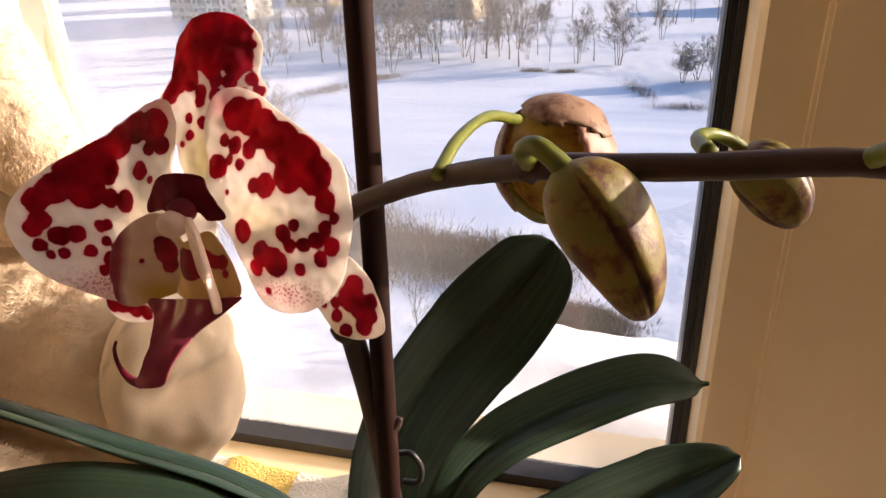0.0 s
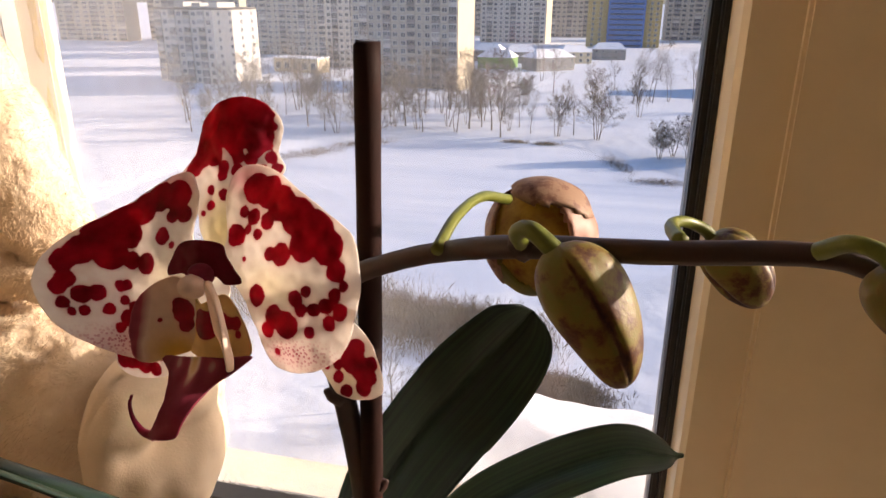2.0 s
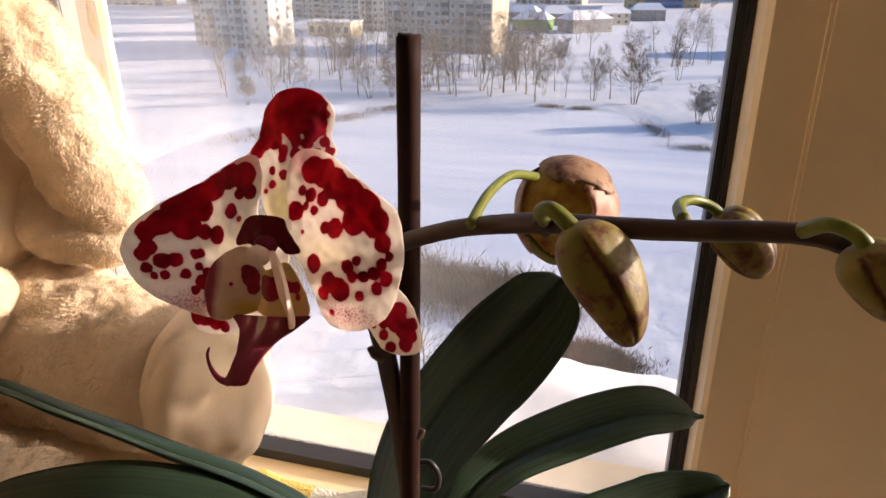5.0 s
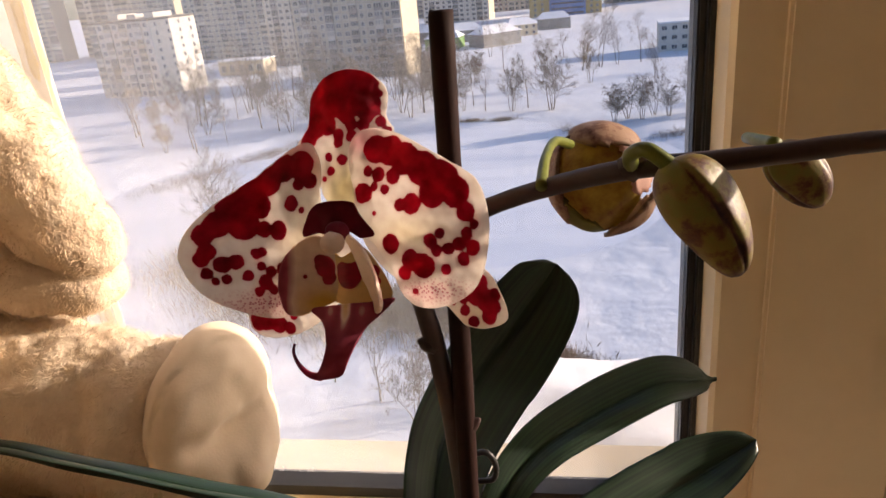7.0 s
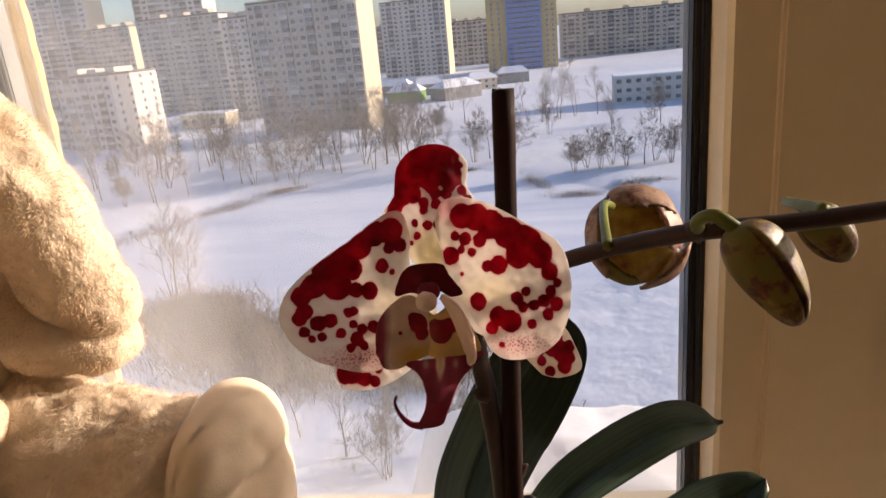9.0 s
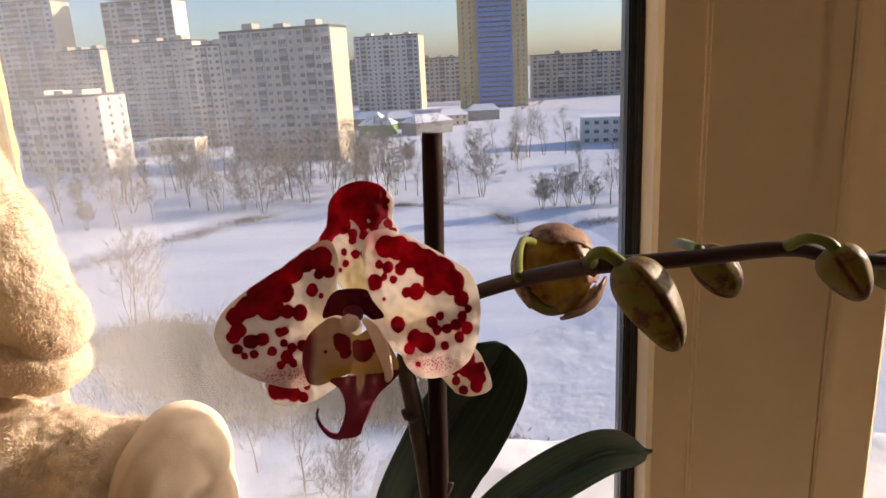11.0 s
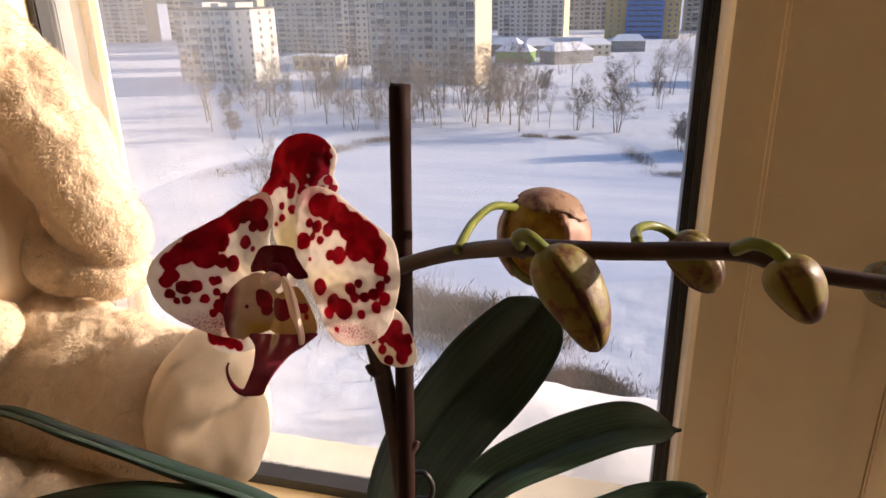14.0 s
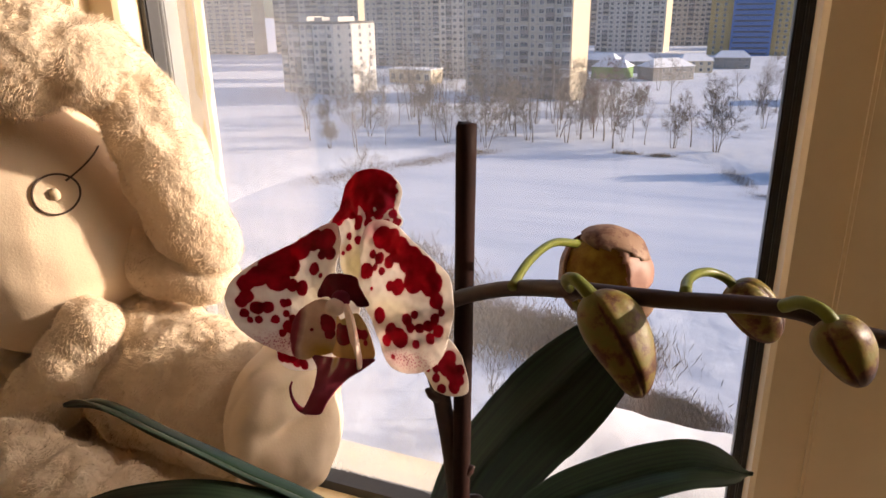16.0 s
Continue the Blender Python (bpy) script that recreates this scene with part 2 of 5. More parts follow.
M_MAROON = thin(surface("throat_maroon", (0.11, 0.002, 0.012), (0.27, 0.009, 0.036), 260, 0.55, 0.2, depth=0.0003, spec=0.2), 0.4)
M_FLEECE = thin(surface("cream_fleece", (0.70, 0.55, 0.39), (0.90, 0.77, 0.60), 110, 0.95, 0.9, bump_scale=170, stain=22, depth=0.0028, spec=0.1), 0.22)
M_VELOUR = surface("cream_velour", (0.74, 0.58, 0.41), (0.82, 0.67, 0.50), 60, 0.9, 0.35, bump_scale=700, stain=12, depth=0.0006, spec=0.1)
for cloth, sheen in ((M_FLEECE, 0.25), (M_VELOUR, 0.15)):
    fuzz = cloth.node_tree.nodes["Principled BSDF"]
    fuzz.inputs["Sheen Weight"].default_value, fuzz.inputs["Sheen Roughness"].default_value = sheen, 0.5
M_THREAD = surface("brown_thread", (0.05, 0.03, 0.02), (0.09, 0.055, 0.035), 400, 0.8, 0.3, depth=0.0003)
M_TOWEL = surface("white_terry", (0.70, 0.68, 0.62), (0.84, 0.82, 0.76), 120, 0.95, 1.0, bump_scale=500, depth=0.003)
M_TOWELY = surface("yellow_terry", (0.60, 0.44, 0.10), (0.78, 0.60, 0.20), 120, 0.95, 1.0, bump_scale=500, depth=0.003)
M_POT = surface("terracotta_pot", (0.20, 0.08, 0.04), (0.33, 0.15, 0.08), 60, 0.6, 0.2)
M_BARKCHIP = surface("bark_chips", (0.04, 0.02, 0.01), (0.14, 0.08, 0.04), 90, 0.9, 0.6)
M_PANEL = surface("concrete_panel", (0.36, 0.32, 0.26), (0.52, 0.47, 0.39), 0.5, 0.85, 0.0, stain=0.08)
M_PANELW = surface("white_panel", (0.50, 0.47, 0.42), (0.66, 0.63, 0.57), 0.5, 0.85, 0.0, stain=0.08)
# sunlight on the gables put into their colour; two low buildings' own tone too
M_GABLE = surface("sunlit_gable_warm_wall", (0.52, 0.44, 0.30), (0.66, 0.56, 0.40), 0.4, 0.85, 0.0, stain=0.06)
M_BLUE = surface("blue_cladding", (0.05, 0.12, 0.33), (0.09, 0.19, 0.45), 0.5, 0.5, 0.0)
M_OCHRE = surface("ochre_cladding", (0.40, 0.28, 0.10), (0.52, 0.38, 0.16), 0.5, 0.7, 0.0)
M_GREENW = surface("green_render", (0.12, 0.24, 0.06), (0.18, 0.34, 0.10), 0.5, 0.85, 0.0)
M_GREYW = surface("grey_render", (0.20, 0.19, 0.18), (0.30, 0.29, 0.27), 0.5, 0.85, 0.0)
M_PANE = surface("far_pane", (0.012, 0.014, 0.018), (0.10, 0.11, 0.13), 2.0, 0.25, 0.0, random_amount=0.3)
M_LOGGIA = surface("loggia_infill", (0.05, 0.05, 0.055), (0.28, 0.265, 0.25), 1.0, 0.6, 0.0, random_amount=0.4)
M_FRAMEW = surface("white_trim", (0.55, 0.54, 0.52), (0.72, 0.71, 0.68), 2.0, 0.6, 0.0)
M_ROOF = surface("roof_felt", (0.06, 0.06, 0.06), (0.14, 0.13, 0.12), 1.0, 0.9, 0.0)


# ---- mesh helpers ----
def part(name, bm, material, parent=None, label="", smooth=False):
    me = bpy.data.meshes.new(name)
    bmesh.ops.recalc_face_normals(bm, faces=bm.faces)
    bm.to_mesh(me)
    bm.free()
    me.materials.append(material)
    if smooth:
        me.polygons.foreach_set("use_smooth", [True] * len(me.polygons))
    ob = new(name, me)
    ob.parent = parent
    if label:
        ob["label"] = label
    return ob


def raw(name, verts, faces, material, parent=None, label="", smooth=False):
    me = bpy.data.meshes.new(name)
    me.from_pydata([tuple(v) for v in verts], [], faces)
    me.materials.append(material)
    if smooth:
        me.polygons.foreach_set("use_smooth", [True] * len(me.polygons))
    ob = new(name, me)
    ob.parent = parent
    if label:
        ob["label"] = label
    return ob


def box(x0, x1, y0, y1, z0, z1, bevel=0.0, bm=None):
    bm = bm or bmesh.new()
    m = Matrix.Translation(((x0 + x1) / 2, (y0 + y1) / 2, (z0 + z1) / 2)) @ Matrix.Diagonal((x1 - x0, y1 - y0, z1 - z0, 1))
    made = bmesh.ops.create_cube(bm, size=1, matrix=m)
    if bevel:
        edges = {e for v in made["verts"] for e in v.link_edges}
        bmesh.ops.bevel(bm, geom=list(edges), offset=bevel, segments=2, affect="EDGES")
    return bm


def spline(points, n):
    """Smooth curve through the points (Catmull-Rom), n samples a span."""
    pts = [Vector(p) for p in points]
    ext = [pts[0] * 2 - pts[1]] + pts + [pts[-1] * 2 - pts[-2]]
    out = []
    for i in range(1, len(ext) - 2):
        a, b, c, d = ext[i - 1:i + 3]
        for k in range(n):
            t = k / n
            out.append(0.5 * ((2 * b) + (c - a) * t + (2 * a - 5 * b + 4 * c - d) * t * t + (3 * b - a - 3 * c + d) * t ** 3))
    return out + [pts[-1]]


def tube(path, radii, sides=12, knobs=0.0, seed=0):
    """A tapered round bar along a path, closed at both ends."""
    rnd = random.Random(seed)
    bm = bmesh.new()
    rings, up = [], Vector((0.13, 0.2, 1)).normalized()
    for i, p in enumerate(path):
        d = (path[min(i + 1, len(path) - 1)] - path[max(i - 1, 0)]).normalized()
        s = d.cross(up)
        if s.length < 1e-3:
            s = d.cross(Vector((1, 0, 0)))
        s.normalize()
        q = s.cross(d)
        f = i / (len(path) - 1) * (len(radii) - 1)
        k = min(int(f), len(radii) - 2)
        r = radii[k] + (radii[k + 1] - radii[k]) * (f - k)
        r *= 1 + rnd.uniform(-knobs, knobs)
        rings.append([bm.verts.new(p + (s * math.cos(a) + q * math.sin(a)) * r) for a in (2 * math.pi * j / sides for j in range(sides))])
    for a, b in zip(rings, rings[1:]):
        for j in range(sides):
            bm.faces.new((a[j], a[(j + 1) % sides], b[(j + 1) % sides], b[j]))
    bm.faces.new(rings[0][::-1])
    bm.faces.new(rings[-1])
    return bm


def thing(name, at, label, category, group="", kind=""):
    ob = new(name)
    ob.location = at
    ob.empty_display_size = 0.05
    return tagged(ob, label, category, group, kind)


def under(parent, *obs):
    """Parent parts that were built in world coordinates."""
    bpy.context.view_layer.update()
    for o in obs:
        o.parent = parent
        o.matrix_parent_inverse = Matrix.Translation(-Vector(parent.location))

# ---- the room and the window ----
GLASS_Y, GL, GR, GB, GT = 0.374, -0.391, 0.046, 0.012, 1.30
SILL_Z = -0.035
PANE2 = 0.208


def structure(ob, label, category="wall"):
    return tagged(ob, label, category, kind="structure")


structure(part("floor", box(-1.35, 1.75, -1.7, 0.5, -0.95, -0.87), M_FLOOR), "brown wooden floor of the room", "floor")
structure(part("ceiling", box(-1.35, 1.75, -1.7, 0.5, 1.75, 1.83), M_WALL), "warm plaster ceiling of the room", "ceiling")
structure(part("wall_west", box(-1.45, -1.35, -1.7, 0.5, -0.87, 1.75), M_WALL), "warm beige plaster side wall")
structure(part("wall_east", box(1.75, 1.85, -1.7, 0.5, -0.87, 1.75), M_WALL), "warm beige plaster side wall")
structure(part("wall_south", box(-1.45, 1.85, -1.8, -1.7, -0.95, 1.75), M_WALL), "warm beige plaster back wall")
WX0, WX1 = -0.57, 1.50
bm = box(-1.35, WX0, 0.30, 0.52, -0.87, 1.75)
box(WX1, 1.75, 0.30, 0.52, -0.87, 1.75, bm=bm)
box(WX0, WX1, 0.30, 0.52, -0.87, SILL_Z - 0.04, bm=bm)
box(WX0, WX1, 0.30, 0.52, 1.40, 1.75, bm=bm)
structure(part("wall_north", bm, M_WALL), "beige outer wall round the window opening")
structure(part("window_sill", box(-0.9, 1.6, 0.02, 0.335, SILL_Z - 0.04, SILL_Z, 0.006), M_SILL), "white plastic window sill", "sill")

# window frame: sash profiles stepped in depth, with bead, gasket and spacer
window = thing("window_1", (0, GLASS_Y, 0), "cream plastic window with two panes, fogged glass", "window", kind="structure")
frame_parts = []


def profile_x(name, rects, z0, z1, mat, label="", bevel=0.0012):
    bm = bmesh.new()
    for x0, x1, y0, y1 in rects:
        box(x0, x1, y0, y1, z0, z1, bevel, bm=bm)
    frame_parts.append(part(name, bm, mat, label=label))


def bead(name, x_in, x_out, y_in, y_out, mirror=1):
    """Sloped glazing bead: from the glass edge outwards to the face of the sash."""
    prof = [(x_in, y_in), (x_in + 0.001 * mirror, y_out + 0.003), (x_in + 0.004 * mirror, y_out), (x_out, y_out), (x_out, y_in)]
    bm = bmesh.new()
    lo = [bm.verts.new((x, y, GB - 0.01)) for x, y in prof]
    hi = [bm.verts.new((x, y, GT)) for x, y in prof]
    bm.faces.new(lo)
    bm.faces.new(hi)
    for i in range(5):
        j = (i + 1) % 5
        bm.faces.new((lo[i], lo[j], hi[j], hi[i]))
    frame_parts.append(part(name, bm, mat_pvc))


mat_pvc = M_PVC
YF = 0.326                                   # room face of the sash
bead("glazing_bead", GR + 0.0074, 0.0840, GLASS_Y - 0.004, YF + 0.005)
profile_x("sash_stile", [(0.080, 0.142, YF, 0.41)], -0.03, GT + 0.05, M_PVC, bevel=0.0018)
profile_x("mullion", [(0.1405, 0.160, YF + 0.004, 0.43), (0.1595, 0.168, YF + 0.002, 0.43)], -0.03, GT + 0.05, M_PVC)
bead("glazing_bead", PANE2 - 0.004, 0.168, GLASS_Y - 0.004, YF + 0.016, -1)
profile_x("gasket", [(GR - 0.001, GR + 0.004, GLASS_Y - 0.008, GLASS_Y + 0.004), (GR + 0.0035, GR + 0.0078, GLASS_Y - 0.013, GLASS_Y + 0.004)], GB - 0.004, GT, M_GASKET, "black rubber gasket")
profile_x("glass_spacer", [(GR - 0.001, GR + 0.009, GLASS_Y + 0.0045, GLASS_Y + 0.020)], GB - 0.004, GT, M_SPACER, "grey metal spacer between the panes")
profile_x("gasket", [(PANE2 - 0.0055, PANE2 + 0.001, GLASS_Y - 0.012, GLASS_Y + 0.004)], GB - 0.004, GT, M_GASKET, "black rubber gasket")
profile_x("sash_stile", [(-0.49, GL - 0.03, YF, 0.41)], -0.03, GT + 0.05, M_PVC)
bead("glazing_bead", GL - 0.004, GL - 0.03, GLASS_Y - 0.004, YF + 0.014, -1)
profile_x("gasket", [(GL - 0.006, GL + 0.002, GLASS_Y - 0.012, GLASS_Y + 0.004)], GB - 0.004, GT, M_GASKET, "black rubber gasket")
profile_x("glass_spacer", [(GL - 0.005, GL + 0.005, GLASS_Y + 0.0045, GLASS_Y + 0.020)], GB - 0.004, GT, M_SPACER, "grey metal spacer between the panes")
profile_x("frame_stile", [(-0.57, -0.4905, YF + 0.02, 0.43)], -0.03, GT + 0.05, M_PVC)
profile_x("frame_stile", [(1.35, 1.50, YF + 0.02, 0.43)], -0.03, GT + 0.05, M_PVC)
for x0, x1 in ((GL - 0.03, 0.082), (0.168, 1.35)):
    frame_parts.append(part("bottom_rail", box(x0 + 0.001, x1 - 0.001, YF + 0.006, 0.43, -0.034, GB - 0.006, 0.003), M_PVC))
    frame_parts.append(part("gasket", box(x0 + 0.03, x1 - 0.03, GLASS_Y - 0.016, GLASS_Y + 0.004, GB - 0.0058, GB + 0.003), M_GASKET, label="black rubber gasket"))
    frame_parts.append(part("top_rail", box(x0 + 0.001, x1 - 0.001, YF + 0.006, 0.43, GT, 1.395, 0.003), M_PVC))
M_GLASS = glass_material()


def pane(x0, x1, z0, z1):
    n = 24
    verts, faces = [], []
    for y in (GLASS_Y, GLASS_Y + 0.004):
        for j in range(n + 1):
            for i in range(n + 1):
                verts.append((x0 + (x1 - x0) * i / n, y, z0 + (z1 - z0) * (j / n) ** 1.6))
    k = (n + 1) ** 2
    for j in range(n):
        for i in range(n):
            a = j * (n + 1) + i
            faces.append((a, a + 1, a + n + 2, a + n + 1))
            faces.append((k + a, k + a + n + 1, k + a + n + 2, k + a + 1))
    ob = raw("pane", verts, faces, M_GLASS, label="glass pane misted with condensation")
    at = ob.data.attributes.new("mist", "FLOAT", "POINT")
    for v, d in zip(ob.data.vertices, at.data):
        x, _, z = v.co
        side = max(0.0, min(1.0, (-0.08 - x) / 0.22))
        low = max(0.0, min(1.0, (0.30 - z) / 0.28))
        bottom = max(0.0, min(1.0, (0.06 - z) / 0.06))
        d.value = 0.07 + 0.42 * side * (0.5 + 0.5 * low) + 0.16 * low * side + 0.35 * bottom
    ob.visible_shadow = False
    return ob


frame_parts += [pane(GL - 0.004, GR + 0.004, GB - 0.004, GT), pane(PANE2 - 0.004, 1.35, GB - 0.004, GT)]
under(window, *frame_parts)

# outer reveal beside the pane, sill and the snowed-up unit below
bm = bmesh.new()
lo = [bm.verts.new((x, y, -0.3)) for x, y in ((-0.402, 0.431), (-0.429, 0.474), (-0.72, 0.52), (-0.72, 0.431))]
hi = [bm.verts.new((v.co.x, v.co.y, 1.6)) for v in lo]
for i in range(4):
    bm.faces.new((lo[i], lo[(i + 1) % 4], hi[(i + 1) % 4], hi[i]))
bm.faces.new(lo), bm.faces.new(hi)
structure(part("outer_reveal", bm, M_REVEAL), "sunlit pale plaster reveal outside the window")
bm = tube(spline([(-0.408, 0.436, z) for z in (-0.05, 0.3, 0.7, 1.3)], 24), [0.006, 0.006], 8, 0.25, 3)
structure(part("foam_seam", bm, M_FOAM, smooth=True), "yellowed mounting foam along the outer frame", "trim")
structure(part("outer_ledge", box(-0.43, 1.49, 0.4302, 0.51, -0.10, -0.07, 0.003), M_TIN), "weathered zinc window ledge outside", "ledge")

unit = thing("air_conditioner", (0.2, 0.62, -0.5), "pale outdoor air conditioner unit buried under snow", "air conditioner")
case = part("casing", box(-0.19, 0.66, 0.575, 0.775, -0.62, -0.16, 0.012), M_PVC)
n, verts, faces = 40, [], []
for j in range(21):
    for i in range(n + 1):
        u, v = i / n, j / 20
        ex = min(u, 1 - u) / 0.06
        ey = min(v, 1 - v) / 0.16
        h = min(1, ex) ** 0.5 * min(1, ey) ** 0.5
        x, y = -0.21 + 0.89 * u, 0.50 + 0.285 * v
        z = -0.158 + h * (0.05 + 0.012 * noise.noise((x * 9, y * 9, 0)) + 0.02 * math.sin(3.1 * v) + 0.006 * noise.noise((x * 40, y * 40, 2)))
        verts.append((x, y, z))
for j in range(20):
    for i in range(n):
        a = j * (n + 1) + i
        faces.append((a, a + 1, a + n + 2, a + n + 1))
base = len(verts)
for j in range(21):
    for i in range(n + 1):
        x, y, z = verts[j * (n + 1) + i]
        verts.append((x, y, -0.17))
for j in range(20):
    for i in range(n):
        a = base + j * (n + 1) + i
        faces.append((a, a + n + 1, a + n + 2, a + 1))
cap = raw("snow_cap", verts, faces, M_SNOW, label="smooth wind-rounded snow cap", smooth=True)
brackets = [part("bracket", box(x, x + 0.03, 0.5202, 0.76, -0.65, -0.621), M_TIN) for x in (-0.05, 0.5)]
under(unit, case, cap, *brackets)

# ---- the orchid ----
POT = Vector((-0.075, 0.205, SILL_Z))
orchid = thing("orchid", POT, "potted moth orchid with one spotted flower, buds and a brown stake", "orchid")
plant = []


def grow(*obs):
    plant.extend(obs)
    return obs[0]


# pot and bark
bm = bmesh.new()
prof = [(0.0, 0.0), (0.045, 0.0), (0.049, 0.006), (0.060, 0.095), (0.064, 0.097), (0.064, 0.110), (0.060, 0.112), (0.057, 0.110), (0.054, 0.09), (0.0, 0.09)]
rings = [[bm.verts.new((r * math.cos(a), r * math.sin(a), z)) for a in (2 * math.pi * k / 40 for k in range(40))] for r, z in prof[1:-1]]
for a, b in zip(rings, rings[1:]):
    for k in range(40):
        bm.faces.new((a[k], a[(k + 1) % 40], b[(k + 1) % 40], b[k]))
bm.faces.new(rings[0]), bm.faces.new(rings[-1])
bm.transform(Matrix.Translation(POT))
grow(part("pot", bm, M_POT, label="terracotta-coloured pot", smooth=True))
bm = bmesh.new()
rnd = random.Random(5)
for k in range(70):
    a, r = rnd.uniform(0, 6.28), 0.05 * rnd.random() ** 0.5
    m = Matrix.Translation(POT + Vector((r * math.cos(a), r * math.sin(a), 0.094 + rnd.uniform(0, 0.006)))) @ Euler([rnd.uniform(0, 3) for _ in "xyz"]).to_matrix().to_4x4() @ Matrix.Diagonal((0.016, 0.010, 0.006, 1))
    bmesh.ops.create_cube(bm, size=1, matrix=m)
grow(part("bark_substrate", bm, M_BARKCHIP, label="brown bark chips"))

# stake, snapped at the top
STAKE_TOP, STAKE_FOOT = Vector((-0.061, 0.158, 0.356)), Vector((-0.0715, 0.1690, 0.055))
path = [STAKE_FOOT.lerp(STAKE_TOP, k / 30) for k in range(31)]
bm = tube(path, [0.0037, 0.0036, 0.0036], 12, 0.02, 1)
for v in bm.verts:
    if (v.co - STAKE_TOP).length < 0.008:
        v.co.z += 0.0022 * noise.noise(v.co * 900)
grow(part("stake", bm, M_STAKE, label="dark brown wooden stake, snapped top", smooth=True))

# flower spike: up beside the stake, over behind the flower and out along the window
up = spline([(-0.078, 0.182, 0.055), (-0.0715, 0.176, 0.150), (-0.0705, 0.168, 0.205), (-0.0730, 0.1610, 0.248), (-0.0748, 0.1545, 0.272), (-0.0715, 0.1490, 0.288), (-0.0620, 0.1445, 0.2980), (-0.0480, 0.1380, 0.3060), (-0.0335, 0.1275, 0.3135), (-0.0150, 0.1125, 0.3215), (0.010, 0.107, 0.3245), (0.0355, 0.1035, 0.3275), (0.050, 0.102, 0.3245), (0.075, 0.100, 0.3230), (0.110, 0.097, 0.3200)], 8)
grow(part("flower_spike", tube(up, [0.0042, 0.0040, 0.0034, 0.0029, 0.0025, 0.0024, 0.0022, 0.0020, 0.0018], 12, 0.03, 2), M_STEM, label="brown flower spike arching over", smooth=True))
for p, q in (((-0.0735, 0.160, 0.250), (-0.0780, 0.157, 0.2535)), ((-0.067, 0.165, 0.212), (-0.0605, 0.163, 0.2185)), ((-0.068, 0.167, 0.175), (-0.063, 0.165, 0.180)), ((-0.015, 0.1125, 0.3215), (-0.011, 0.110, 0.3250))):
    grow(part("node_bract", tube([Vector(p), Vector(p).lerp(Vector(q), 0.6), Vector(q)], [0.0034, 0.0026, 0.0006], 8), M_STEM, smooth=True))
curl = [(-0.066, 0.170, 0.197), (-0.060, 0.168, 0.200), (-0.0568, 0.168, 0.1945), (-0.058, 0.168, 0.188), (-0.064, 0.170, 0.185)]
grow(part("tie_clip", tube(spline(curl, 6), [0.0012, 0.0012], 8), M_GASKET, label="black wire tie", smooth=True))


def pedicel(points, r=0.0013):
    return grow(part("pedicel", tube(spline(points, 8), [r * 1.15, r, r * 1.2], 10), M_PEDICEL, label="green pedicel", smooth=True))


def bud(base, tip, width, seed, splits=3, name="bud"):
    """A closed bud: three fused sepals with grooves between them, blushed towards the tip."""
    base, tip = Vector(base), Vector(tip)
    axis = tip - base
    length = axis.length
    turn = axis.to_track_quat("Z", "Y").to_matrix().to_4x4()
    rnd = random.Random(seed)
    phase = rnd.uniform(0, 6.28)
    n, m = 64, 36
    verts, faces = [], []
    for j in range(m + 1):
        t = j / m
        r = ((1 - abs(2 * t - 1) ** 2.6) ** 0.5) * width / 2 * (1.10 - 0.42 * t) if 0 < t < 1 else 0.0004
        for i in range(n):
            a = 2 * math.pi * i / n
            g = abs(math.sin((a + phase + 0.35 * t) * splits / 2))
            rr = r * (0.88 + 0.13 * min(1, g * 4.5)) * (1 + 0.06 * math.cos(a - 1.2) * t) * (1 + 0.12 * noise.noise((math.cos(a) * 1.3, math.sin(a) * 1.3, t * 2 + seed)))
            bend = 0.10 * width * math.sin(math.pi * t)
            verts.append((rr * math.cos(a) + bend, rr * math.sin(a), t * length))
    for j in range(m):
        for i in range(n):
            faces.append((j * n + i, j * n + (i + 1) % n, (j + 1) * n + (i + 1) % n, (j + 1) * n + i))
    ob = raw(name, [Matrix.Translation(base) @ turn @ Vector(v) for v in verts], faces, M_BUD, smooth=True)
    at = ob.data.attributes.new("blush", "FLOAT", "POINT")
    for k, d in enumerate(at.data):
        j, i = divmod(k, n)
        t, a = j / m, 2 * math.pi * i / n
        g = abs(math.sin((a + phase + 0.35 * t) * splits / 2))
        d.value = 0.34 + 0.34 * t * t + 0.55 * math.exp(-(g / 0.11) ** 2) * min(1, t * 5) + 0.25 * noise.noise((a * 0.8, t * 3, seed))
    return grow(ob)


